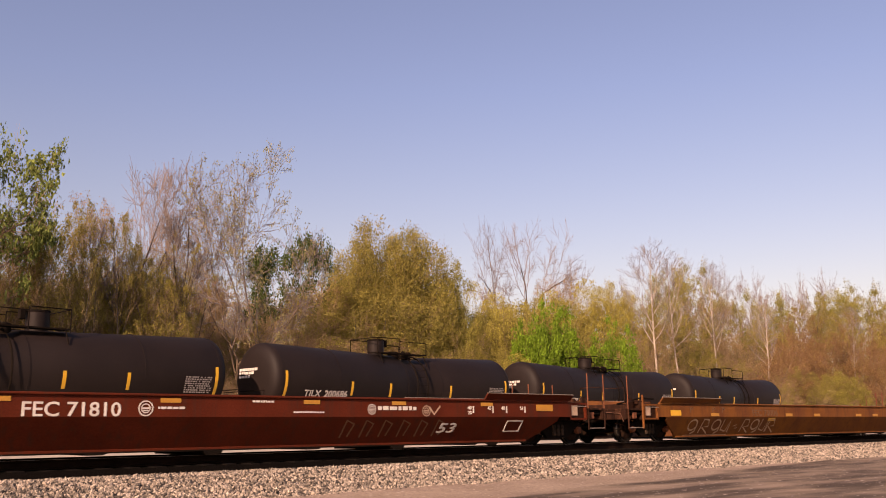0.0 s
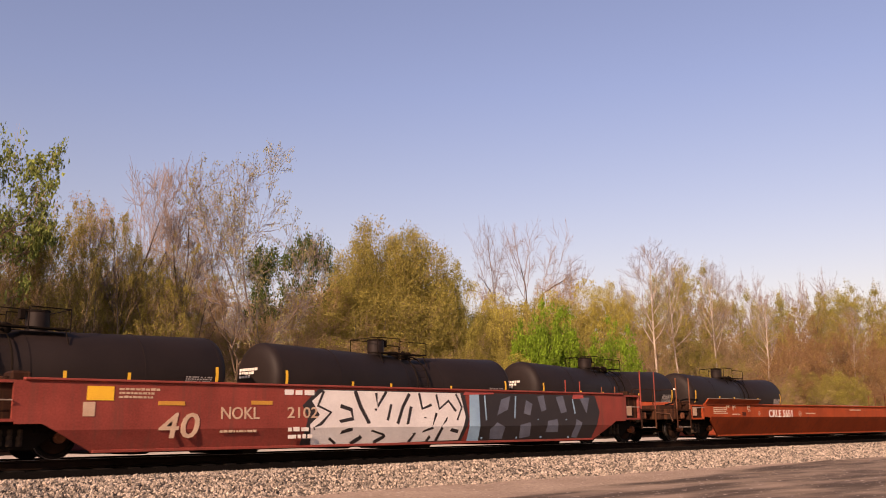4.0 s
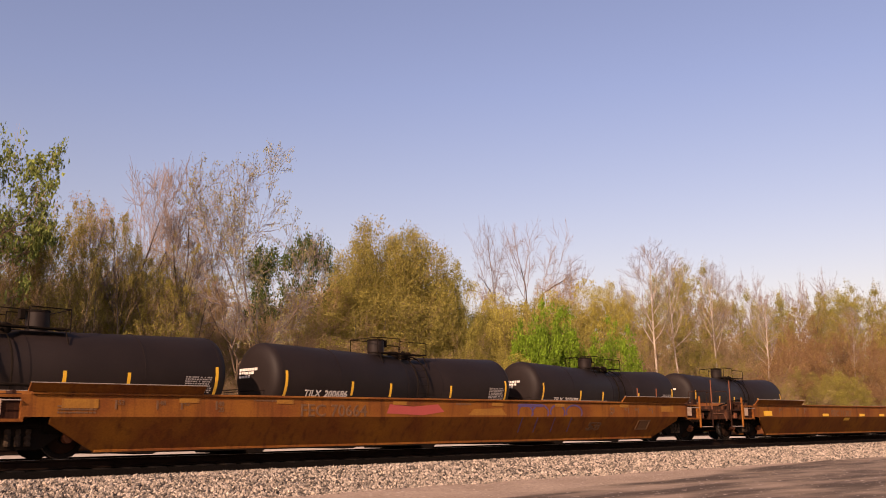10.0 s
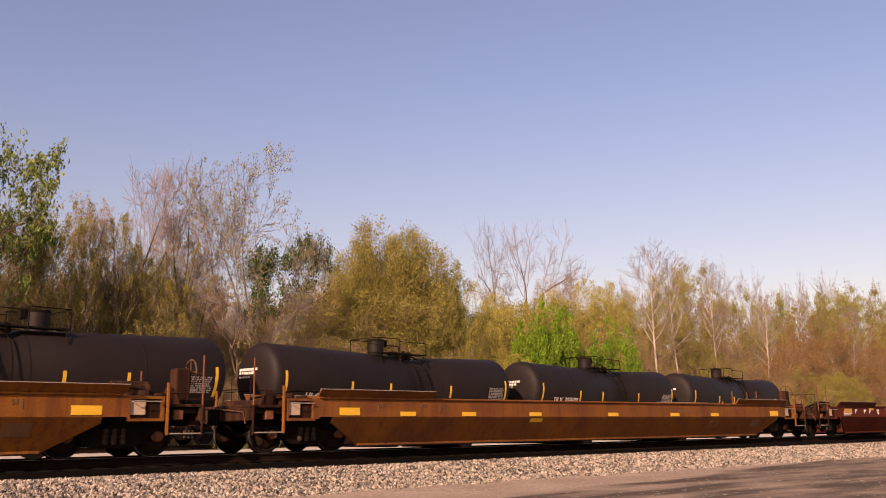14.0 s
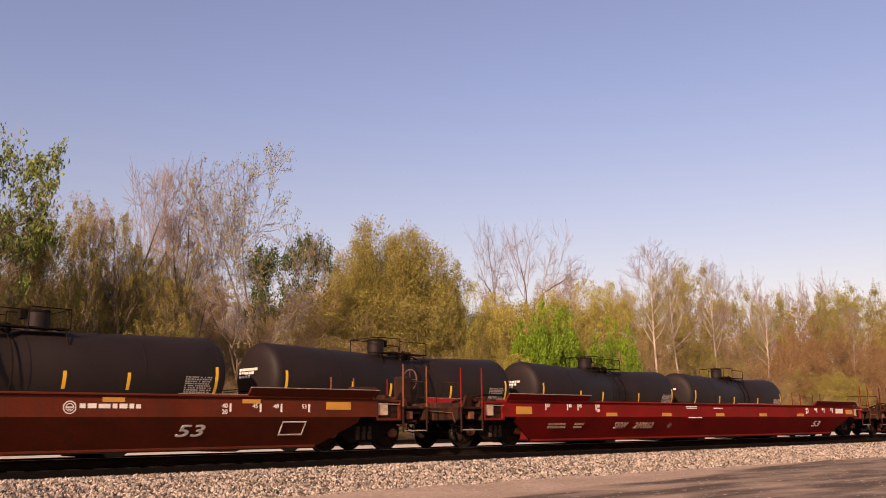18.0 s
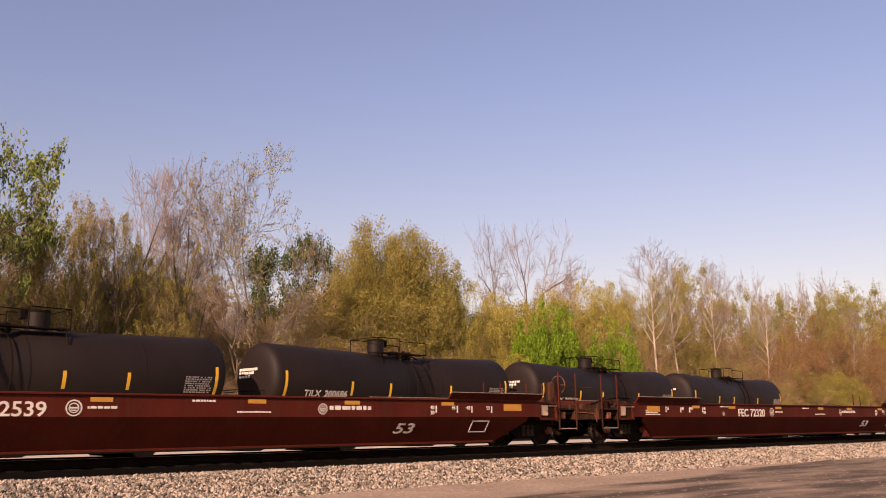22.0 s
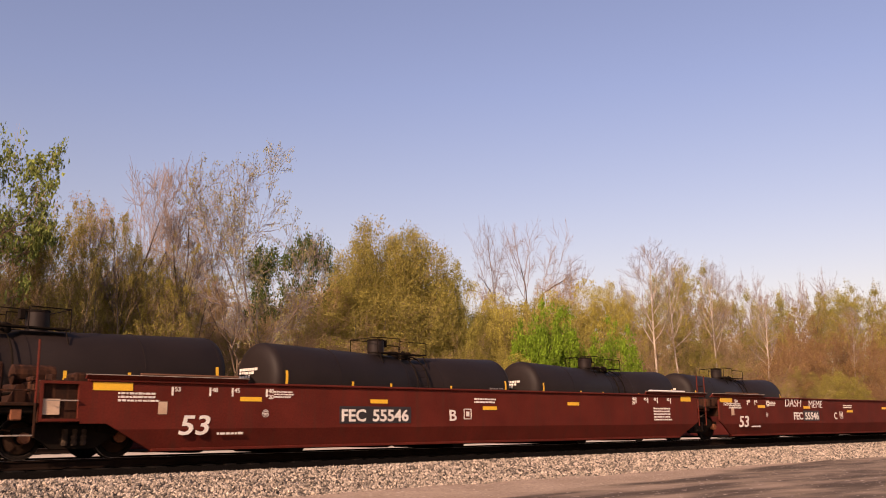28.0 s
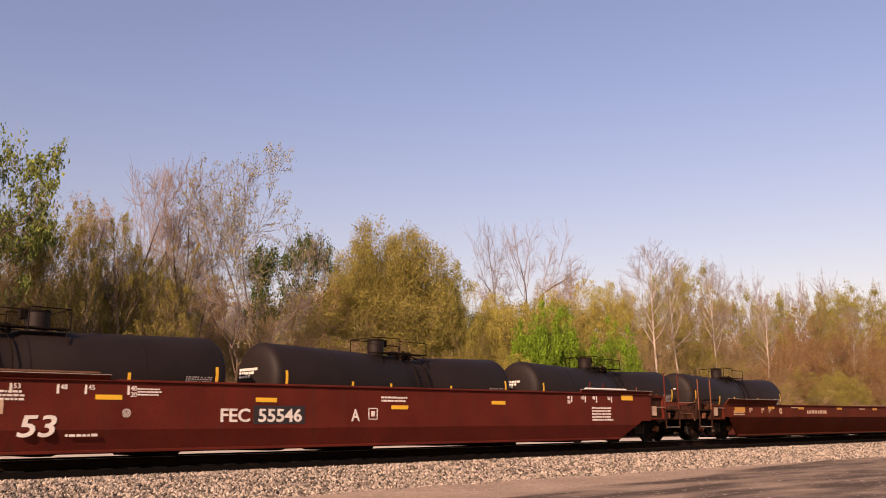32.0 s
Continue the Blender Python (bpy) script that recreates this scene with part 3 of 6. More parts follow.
def well_car(name_label, L, x_start, body, top=1.15, bend=0.76, group="well cars of the passing train", trucks=("plain", "plain"), ends=("pole", "pole"),
             flare=0.20, yellow=REFLECT_ORANGE, poles=2.0, brake_end=0):
    """One car, standing on the rails with its middle at zero. ends: pole, or joint for an articulated end."""
    car = thing("well_car", name_label, "well car", group)
    bottom, foot, h = 0.12, foot_of(bend), L / 2
    full = (ends[0] == "pole", ends[1] == "pole")
    post = body if body in (P_BRIGHT_RED, P_DARK_RED, P_FADED_RED, P_OXIDE) else HUB_RUST
    for sgn, nm in ((-1, "side_panel"), (1, "side_panel")):
        p = part(nm, side_panel(L, top, bend, bottom, foot, sgn, full), body, car)
        y0, y1 = sorted((sgn * 1.545, sgn * 1.40))
        part("top_chord", Shape().box(-h - 1.3, h + 1.3, y0, y1, top, top + 0.05, 0.012), body, p)
        part("bottom_chord", Shape().box(-h, h, *sorted((sgn * (foot + 0.035), sgn * (foot - 0.12))), bottom - 0.012, bottom + 0.045, 0.008), body, p)
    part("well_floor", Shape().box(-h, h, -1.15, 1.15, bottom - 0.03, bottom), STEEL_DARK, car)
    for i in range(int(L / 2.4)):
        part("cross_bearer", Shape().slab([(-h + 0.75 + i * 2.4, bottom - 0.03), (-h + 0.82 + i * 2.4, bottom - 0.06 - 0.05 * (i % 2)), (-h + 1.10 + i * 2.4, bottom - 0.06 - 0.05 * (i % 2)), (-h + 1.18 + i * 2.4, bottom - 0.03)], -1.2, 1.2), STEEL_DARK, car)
    for k, d in enumerate((-1, 1)):
        # the raised ends of the sides flare outwards, to guide the boxes in
        if flare:
            for sgn in (-1, 1):
                s = Shape()
                a, b = sorted((d * (h + 1.38), d * (h - 1.95 if flare < 0.3 else h - 1.3)))
                o = 0.9 * (flare - 0.05)
                y = [sgn * 1.50, sgn * 1.55, sgn * (1.55 + o), sgn * (1.50 + o)]
                z = [top + 0.05, top + 0.05, top + flare, top + flare]
                s.add([(x, yy, zz) for x in (a, b) for yy, zz in zip(y, z)],
                      [(0, 1, 2, 3), (7, 6, 5, 4), (0, 4, 5, 1), (1, 5, 6, 2), (2, 6, 7, 3), (3, 7, 4, 0)])
                gp = part("end_guide", s, body, car, "flared guide plate")
                # Added pale strip: a painted highlight along the guide's sunlit top.
                part("worn_edge", Shape().box(a, b, *sorted((sgn * (1.497 + o), sgn * (1.553 + o))), top + flare, top + flare + 0.014), PALE_STEP, gp, "pale strip painting the sunlit edge")
        s = Shape()
        if ends[k] == "pole":
            x0, x1 = sorted((d * (h + 0.10), d * (h + 2.9)))
            part("end_floor", Shape().box(x0, x1, -1.38, 1.38, 0.82, 0.94, 0.02), STEEL_DARK, car)
            # bolster block with its frame
            a, b = sorted((d * (h + 1.42), d * (h + 2.15)))
            blk = part("bolster_block", Shape().box(a, b, -1.42, 1.42, 0.66, top + 0.02, 0.03), END_GRIME, car)
            s = Shape()
            for x in (a, b - 0.05):
                s.box(x, x + 0.05, -1.50, -1.42, 0.68, top)
            s.box(a, b, -1.50, -1.42, 0.68, 0.73).box(a, b, -1.50, -1.42, top - 0.05, top)
            part("block_frame", s, body, blk)
            part("notice_plate", Shape().box(a + 0.07, a + 0.36, -1.462, -1.424, 0.80, 1.08), CREAM, blk, "pale stencilled plate")
            # grab iron, brackets and hoses crowding the corner
            part("grab_iron", Shape().rod([(d * (h + 1.50), -1.50, 1.05), (d * (h + 1.50), -1.56, 1.05), (d * (h + 2.05), -1.56, 1.05), (d * (h + 2.05), -1.50, 1.05)], 0.012, 5), PALE_STEP, blk)
            part("lift_lug", Shape().slab([(d * (h + 2.20), 1.01), (d * (h + 2.34), 1.34), (d * (h + 2.46), 1.34), (d * (h + 2.62), 1.01)], -1.20, -1.12), END_GRIME, car)
            part("brake_cylinder", Shape().lathe([(d * (h + 0.5), 0.04), (d * (h + 0.52), 0.15), (d * (h + 0.95), 0.15), (d * (h + 1.0), 0.05), (d * (h + 1.35), 0.03)], Matrix.Translation((0, -1.05, 0.62)), 12), STEEL_DARK, car)
            part("brake_rod", Shape().rod([(d * (h + 1.0), -1.0, 0.60), (d * (h + 2.4), -0.9, 0.52), (d * (h + 2.8), -0.85, 0.58)], 0.016, 5), STEEL_RUST, car)
            part("retainer_box", Shape().box(*sorted((d * (h + 2.40), d * (h + 2.60))), -1.40, -1.24, 0.70, 0.90, 0.02), HUB_RUST, car)
            part("cable_loop", Shape().rod([(d * (h + 2.5), -1.0, 0.70), (d * (h + 2.75), -1.02, 0.42), (d * (h + 3.0), -1.0, 0.38), (d * (h + 3.2), -0.8, 0.60)], 0.014, 5), STEEL_DARK, car)
            # centre sill and draft gear
            a, b = sorted((d * (h + 2.1), d * (h + 3.28)))
            part("centre_sill", Shape().box(a, b, -0.25, 0.25, 0.60, 0.94, 0.02), STEEL_DARK, car)
            c = part("coupler", Shape().box(*sorted((d * (h + 3.2), d * (h + 3.5))), -0.13, 0.13, 0.64, 0.92, 0.03), STEEL_RUST, car)
            part("knuckle", Shape().box(*sorted((d * (h + 3.36), d * (h + 3.53))), -0.05, 0.17, 0.62, 0.94, 0.04), STEEL_RUST, c)
            # end platform and steps
            a, b = sorted((d * (h + 2.12), d * (h + 3.02)))
            part("end_platform", Shape().box(a, b, -1.45, 1.45, 0.95, 1.01, 0.01), END_GRIME, car)
            part("end_beam", Shape().box(*sorted((d * (h + 2.92), d * (h + 3.05))), -1.45, 1.45, 0.68, 0.95, 0.02), END_GRIME, car)
            for sgn in (-1, 1):
                pz = poles if sgn < 0 else poles - 0.15
                short = body in (P_OCHRE, P_YELLOW, P_TAN)
                lad = part("ladder", Shape().rod([(d * (h + 2.22), sgn * 1.49, 0.42), (d * (h + 2.22), sgn * 1.49, 1.42 if short else pz)], 0.034 if short else 0.020), body if short else post, car)
                part("stile", Shape().rod([(d * (h + 2.95), sgn * 1.49, 0.42), (d * (h + 2.95), sgn * 1.49, pz - 0.02)], 0.018), post, lad)
                for xx in (2.22, 2.95):
                    part("pole_foot", Shape().rod([(d * (h + xx), sgn * 1.492, 0.40), (d * (h + xx), sgn * 1.492, 1.0)], 0.024, 6), END_GRIME, lad)
                for z in (0.44, 1.22):
                    part("rung", Shape().rod([(d * (h + 2.22), sgn * 1.49, z), (d * (h + 2.95), sgn * 1.49, z)], 0.014, 5), PALE_STEP if z < 1 else END_GRIME, lad)
            part("crossover_rail", Shape().rod([(d * (h + 2.98), -1.4, 1.12), (d * (h + 2.98), -1.4, 1.62), (d * (h + 2.98), -0.6, 1.62), (d * (h + 2.98), -0.6, 1.12)], 0.014, 5), END_GRIME, car)
            s = Shape().rod([(d * (h + 2.7), -0.9, 1.15), (d * (h + 1.6), -0.95, 1.35), (d * (h + 0.9), -0.95, 1.33)], 0.03)
            part("air_pipe", s, STEEL_DARK, car)
            part("air_hose", Shape().rod([(d * (h + 3.2), -0.35, 0.75), (d * (h + 3.35), -0.37, 0.5), (d * (h + 3.55), -0.38, 0.45)], 0.025), STEEL_DARK, car)
            part("uncoupling_lever", Shape().rod([(d * (h + 3.08), -1.4, 0.62), (d * (h + 3.08), -1.3, 0.86), (d * (h + 3.12), -0.2, 0.95)], 0.014, 5), STEEL_RUST, car)
            # bulkhead behind the block, pipes on the deck
            part("bulkhead", Shape().box(*sorted((d * (h + 0.12), d * (h + 0.20))), -1.4, 1.4, 0.95, top - 0.02), END_GRIME, car)
            for q in range(3):
                part("deck_bracket", Shape().box(*sorted((d * (h + 1.5 + 0.33 * q), d * (h + 1.58 + 0.33 * q))), -1.30, -0.95, top, top + 0.08 + 0.05 * (q % 2), 0.01), END_GRIME, car)
            if k == brake_end:
                bs = part("brake_stand", Shape().box(*sorted((d * (h + 2.62), d * (h + 2.95))), -0.95, -0.62, 1.01, 1.75, 0.04), END_GRIME, car, "upright housing of the hand brake")
                wm = Matrix.Translation((d * (h + 3.02), -0.78, 1.68))
                s = Shape()
                ring = [wm @ Vector((0, 0.26 * math.cos(a), 0.26 * math.sin(a))) for a in (6.2832 * i / 16 for i in range(17))]
                s.rod(ring, 0.018, 5)
                for i in range(4):
                    a = 1.5708 * i
                    s.rod([wm @ Vector((0, 0, 0)), wm @ Vector((0, 0.26 * math.cos(a), 0.26 * math.sin(a)))], 0.012, 4)
                part("brake_wheel", s, STEEL_RUST, bs)
                part("brake_valve", Shape().box(*sorted((d * (h + 1.0), d * (h + 1.35))), -0.9, -0.4, top - 0.1, top + 0.2, 0.04), END_GRIME, car)
                part("air_reservoir", Shape().lathe([(d * (h + 1.5), 0.05), (d * (h + 1.55), 0.19), (d * (h + 2.3), 0.19), (d * (h + 2.35), 0.05)], Matrix.Translation((0, -0.3, top + 0.16)), 14), END_GRIME, car)
            if trucks[k]:
                add_truck(car, d * (h + 1.36), trucks[k])
        else:
            # articulated end: a heavy arm reaching the shared truck, a ladder on the side sill
            a, b = sorted((d * (h + 0.05), d * (h + 1.52)))
            part("joint_arm", Shape().box(a, b, -0.5, 0.5, 0.72, 1.08, 0.05), STEEL_DARK, car)
            part("end_wall", Shape().box(*sorted((d * (h + 0.55), d * (h + 0.65))), -1.42, 1.42, 0.78, top - 0.02), END_GRIME, car)
            part("end_deck", Shape().box(*sorted((d * (h + 0.1), d * (h + 1.2))), -1.3, 1.3, top - 0.35, top - 0.28), END_GRIME, car)
            if d > 0:
                lad = part("ladder", Shape().rod([(h + 0.98, -1.49, 0.48), (h + 0.98, -1.49, 2.1)], 0.018), post, car)
                part("stile", Shape().rod([(h + 1.40, -1.49, 0.48), (h + 1.40, -1.49, 2.1)], 0.018), post, lad)
                for z in (0.5, 0.95, 1.4, 1.75):
                    part("rung", Shape().rod([(h + 0.98, -1.49, z), (h + 1.40, -1.49, z)], 0.013, 5), END_GRIME, lad)
            if trucks[k]:
                add_truck(car, d * (h + 1.56), trucks[k])
                gd = Shape().rod([(d * (h + 1.0), -1.15, 1.0), (d * (h + 1.56), -1.2, 1.12), (d * (h + 2.1), -1.15, 1.0)], 0.05)
                part("side_bearing", gd, STEEL_RUST, car)
    CAR_OBJECTS.append((car, x_start + h))
    return car, h


def place_text(car, text, x, z, height, mat=WHITE, bold=0.012, lean=0.0, width=1.0, tilt=0.0, y=-1.506):
    me = letters(text, height, mat, bold, lean, width)
    return part("lettering", me, mat, car, at=pose(x, y, z, rx=90 + tilt))


def fit_text(car, text, x0, x1, z, height, mat=WHITE, bold=0.014, lean=0.0, tilt=0.0, y=-1.506):
    """Lettering that fills the stretch from x0 to x1, word by word."""
    def span(word):
        xs = [v.co.x for v in letters(word, height, mat, bold, lean).vertices]
        return min(xs), max(xs)

    lo, hi = span(text)
    w = (x1 - x0) / (hi - lo)
    words = text.split(" ")
    for k, word in enumerate(words):
        a, b = span(word)
        at = x0 - a * w if k == 0 else x1 - b * w
        ob = part("lettering", letters(word, height, mat, bold, lean, w), mat, car, at=pose(at, y, z, rx=90 + tilt))
    return ob


def scrawl_bars(car, x, z, w, h, rows, mat=WHITE, tilt=0.0, y=-1.506, seed=0):
    """Small stencilled lines that cannot be read: rows of short bars."""
    rnd = random.Random(seed + int(x * 100))
    s = Shape()
    lh = h / (rows * 1.6)
    for r in range(rows):
        zz, xx = h - r * lh * 1.6 - lh, 0.0
        while xx < w * rnd.uniform(0.8, 1.0):
            k = rnd.uniform(0.6, 2.4) * lh
            s.box(xx, min(xx + k, w), zz, zz + lh * rnd.uniform(0.8, 1.0), -0.003, 0.003)
            xx += k + lh * 0.45
    return tagged(part("stencil", s, mat, car, at=pose(x, y, z, rx=90 + tilt)), kind="stuff")


def skin(z, bend, lift):
    """How far out the side's skin lies at a height, with paint lifted off it."""
    return -(1.5 if z >= bend else 1.5 - (1.5 - foot_of(bend)) * (bend - z) / (bend - 0.12)) - lift


def spray(car, outline, mat, bend, lift=0.004, name="graffiti_patch"):
    """A flat patch of paint on the side, folded over the bend."""
    s = Shape()
    for keep in (1, -1):
        pts, n = [], len(outline)
        for i in range(n):
            (xa, za), (xb, zb) = outline[i], outline[(i + 1) % n]
            ina, inb = keep * (za - bend) >= 0, keep * (zb - bend) >= 0
            if ina:
                pts.append((xa, za))
            if ina != inb:
                k = (bend - za) / (zb - za)
                pts.append((xa + k * (xb - xa), bend))
        if len(pts) > 2:
            s.add([(x, skin(z, bend, lift), z) for x, z in pts], [tuple(range(len(pts)))])
    return part(name, s, mat, car)


def stroke(car, points, width, mat, bend, lift=0.006):
    """A sprayed line: a ribbon along points."""
    n = len(points)
    v = []
    for i, (x, z) in enumerate(points):
        (xa, za), (xb, zb) = points[max(i - 1, 0)], points[min(i + 1, n - 1)]
        d = math.hypot(xb - xa, zb - za) or 1
        nx, nz = -(zb - za) / d * width / 2, (xb - xa) / d * width / 2
        v += [(x + nx, skin(z + nz, bend, lift), z + nz), (x - nx, skin(z - nz, bend, lift), z - nz)]
    s = Shape().add(v, [(2 * i, 2 * i + 1, 2 * i + 3, 2 * i + 2) for i in range(n - 1)])
    return part("graffiti_line", s, mat, car)


def loop(cx, cz, rx, rz, a0=0, a1=360, n=10):
    return [(cx + rx * math.cos(radians(a0 + (a1 - a0) * i / n)), cz + rz * math.sin(radians(a0 + (a1 - a0) * i / n))) for i in range(n + 1)]


def ring_mark(car, x, z, r, mat=WHITE):
    """A round emblem as plain shapes: a ring with bars in it."""
    s = Shape()
    n = 24
    for a, b in ((r, r * 0.84), (r * 0.62, r * 0.5)):
        o = [(a * math.cos(6.2832 * i / n), a * math.sin(6.2832 * i / n), 0.003) for i in range(n)] + [(b * math.cos(6.2832 * i / n), b * math.sin(6.2832 * i / n), 0.003) for i in range(n)]
        s.add(o, [(i, (i + 1) % n, n + (i + 1) % n, n + i) for i in range(n)])
    s.box(-0.45 * r, 0.45 * r, -0.08 * r, 0.12 * r, -0.003, 0.003).box(-0.3 * r, 0.3 * r, -0.35 * r, -0.2 * r, -0.003, 0.003)
    return part("emblem", s, mat, car, "plain round emblem", pose(x, -1.506, z, rx=90))


def tape(car, x, z, w=0.46, h=0.10, mat=REFLECT_ORANGE, y=-1.508):
    return part("reflector", Shape().box(-w / 2, w / 2, -0.004, 0.004, -h / 2, h / 2), mat, car, at=pose(x, y, z))


# ---- the train: seventeen cars, counted from its head ----
BOTTOM = 0.12


def low_tilt(bend):
    return math.degrees(math.atan2(1.5 - foot_of(bend), bend - BOTTOM))


def load_marks(car, xs, z, mat=WHITE, flip=False, texts=("53", "48", "45", "40")):
    """Loading marks: short upright bars with small figures."""
    for x, text in zip(xs, texts):
        p = part("load_mark", Shape().box(0, 0.04, 0, 0.17, -0.003, 0.003), mat, car, at=pose(x, -1.506, z, rx=90))
        part("figure", letters(text, 0.09, mat, 0.01), mat, p, at=pose(-0.17 if flip else 0.06, 0.08, 0))
        if text == "40":
            part("figure", letters("20", 0.09, mat, 0.01), mat, p, at=pose(-0.17 if flip else 0.06, -0.04, 0))


def low_text(car, text, x0, x1, z, height, mat, bend, lean=0.15):
    return fit_text(car, text, x0, x1, z, height, mat, 0.014, lean, low_tilt(bend), skin(z, bend, 0.008))


def eastern_marks(car, h, number, ink=WHITE, fill=REFLECT_ORANGE, emblem=True, logo=True, big=True, bend=0.76):
    """The lettering that most of the long cars share."""
    if number:
        fit_text(car, number, -4.45, -2.68, 0.775, 0.255, ink, 0.016)
    else:
        scrawl_bars(car, -4.4, 0.80, 1.7, 0.22, 1, ink)
    for x in (-7.05, -4.85, -1.7, 1.56, 4.0, 6.9):
        tape(car, x, 1.075, 0.42, 0.085, fill)
    for x in (-h - 0.45, h + 0.35):
        tape(car, x, 1.0, 0.66, 0.17, fill)
    load_marks(car, (-h + 0.19, -h + 1.0, -h + 1.5, -h + 2.25), 0.90, ink)
    load_marks(car, (h - 0.45, h - 1.15, h - 1.65, h - 2.35), 0.86, ink, True)
    scrawl_bars(car, -h - 0.85, 0.80, 0.75, 0.17, 3, ink)
    scrawl_bars(car, -5.6, 1.06, 0.55, 0.05, 1, ink)
    scrawl_bars(car, 0.1, 1.03, 0.55, 0.07, 1, ink)
    if emblem:
        ring_mark(car, -2.2, 0.92, 0.15, ink)
        scrawl_bars(car, -1.95, 0.88, 0.62, 0.08, 1, ink)
        scrawl_bars(car, 1.1, 0.82, 0.85, 0.06, 1, ink)
        ring_mark(car, -5.4, 0.86, 0.07, ink)
    if logo:
        ring_mark(car, 3.2, 0.93, 0.12, ink)
        scrawl_bars(car, 3.38, 0.86, 1.15, 0.15, 1, ink)
    if big:
        low_text(car, "53", 5.35, 5.95, 0.38, 0.27, ink, bend)
    f = Shape()
    for q in ((-0.3, 0.3, -0.17, -0.145), (-0.3, 0.3, 0.145, 0.17), (-0.3, -0.275, -0.17, 0.17), (0.275, 0.3, -0.17, 0.17)):
        f.box(*q, -0.006, 0.006)
    part("placard_frame", f, ink, car, "thin painted frame of a placard", pose(h - 0.75, skin(0.52, bend, 0.006), 0.52, rx=90 + low_tilt(bend)))


CARS = [  # start, length, paint, label
    (0.87, 17.5, P_BROWN_RED, "brown-red well car with white lettering and faint scrawls, rolling empty"),
    (25.41, 17.31, P_TAN, "rust-brown well car with a pale scrawl along its side"),
    (49.77, 14.4, P_FADED_RED, "faded red short well car with large white and black graffiti"),
    (71.23, 15.78, P_ORANGE, "orange-red well car with white lettering, rolling empty"),
    (94.06, 13.72, P_OXIDE, "oxide-red short well car covered in blue and white graffiti"),
    (114.83, 17.45, P_OCHRE, "weathered ochre-brown well car with dark lettering and smeared graffiti"),
    (139.33, 17.8, P_OCHRE, "ochre-brown well car with dark lettering and yellow reflectors"),
    (164.18, 17.7, P_TAN, "tan-brown well car with yellow reflectors and worn paint"),
    (188.93, 17.5, P_BROWN_RED, "brown-red well car with clean white lettering, rolling empty"),
    (213.47, 17.45, P_BRIGHT_RED, "bright red well car with cream slanted lettering"),
    (237.97, 17.7, P_DARK_RED, "dark brown-red well car with white lettering and emblem"),
    (262.72, 17.85, P_DARK_RED, "dark red well car with bold white lettering and emblem"),
    (287.62, 17.35, P_YELLOW, "yellow-ochre well car with dark lettering"),
    (312.02, 17.62, P_OXIDE, "dark red articulated well unit with brake wheel at its end"),
    (332.75, 17.2, P_OXIDE, "dark red middle well unit with white scrawl along its top"),
    (353.05, 17.43, P_OXIDE, "dark red articulated well unit with bold white lettering"),
    (377.52, 17.48, P_BROWN_RED, "brown-red well car with faint lettering, rolling empty")]
LOW = dict(top=1.15, bend=0.76)
TALL = dict(top=1.40, bend=0.53)
made = []
for i, (start, length, coat, label) in enumerate(CARS):
    more = dict(TALL, poles=2.15, flare=0.0) if i in (2, 4) else dict(LOW)
    if i in (13, 14, 15):
        more = dict(TALL, poles=2.12, flare=0.12, ends=(("pole", "joint"), ("joint", "joint"), ("joint", "pole"))[i - 13], trucks=(("plain", "heavy"), (None, "heavy"), (None, "plain"))[i - 13])
    more["brake_end"] = {2: 0, 3: 1, 4: 0, 6: 1, 7: 1, 8: 1, 10: 1, 11: 1, 13: 0}.get(i, -1)
    made.append(well_car(label, length, start, coat, **more))
for i, number, ink, fill, em, lo in ((0, "FEC 71810", WHITE, REFLECT_ORANGE, 1, 1), (8, "FEC 71781", WHITE, REFLECT_ORANGE, 1, 1), (10, "FEC 72539", WHITE, REFLECT_ORANGE, 1, 1), (11, "FEC 72320", WHITE, REFLECT_ORANGE, 1, 1),
                                     (5, "FEC 70664", DARK_LETTER, P_YELLOW, 0, 0), (12, "FEC 70495", DARK_LETTER, P_YELLOW, 0, 0), (16, "", CREAM, REFLECT_ORANGE, 0, 0)):
    eastern_marks(made[i][0], made[i][1], number, ink, fill, em, lo, i not in (12, 16))
# the ochre cars carry a lower row of bright reflectors
for i, number, xs, zt in ((1, "FEC 70006", (-6.9, -1.92, 0.26, 3.85, 5.42), 0.82), (6, "FEC 71387", (-5.0, -1.8, 0.1, 2.1, 5.26), 0.82), (7, "", (-7.65, -5.66, -3.2, 0.17, 3.3, 5.6), 0.82)):
    car, h = made[i]
    for x in xs:
        tape(car, x, zt + 0.01, 0.48, 0.10, REFLECT_ORANGE if i == 1 else REFLECT_YELLOW)
    for x in (-h - 0.5, h + 0.65):
        tape(car, x, 0.88, 0.56, 0.17, REFLECT_YELLOW)
    if number:
        fit_text(car, number, -4.5, -2.75, 0.79, 0.22, DARK_LETTER, 0.012)
    load_marks(car, (-h + 0.3, -h + 1.6, -h + 2.2), 0.90, DARK_LETTER)
    load_marks(car, (h - 0.5, h - 1.2, h - 1.7), 0.90, DARK_LETTER, True)
    if i != 1:
        ring_mark(car, 3.2, 0.94, 0.12, DARK_LETTER)
        scrawl_bars(car, 3.4, 0.88, 1.1, 0.10, 1, DARK_LETTER)
        low_text(car, "53", 5.4, 6.0, 0.40, 0.25, DARK_LETTER, 0.76)
    spray(car, [(h - 0.75, 0.42), (h - 0.25, 0.42), (h - 0.25, 0.66), (h - 0.75, 0.66)], DARK_LETTER, 0.76, name="inspection_plate")
    spray(car, [(-3.35, 0.62), (-2.87, 0.62), (-2.87, 0.72), (-3.35, 0.72)], REFLECT_YELLOW, 0.76, name="reflector")
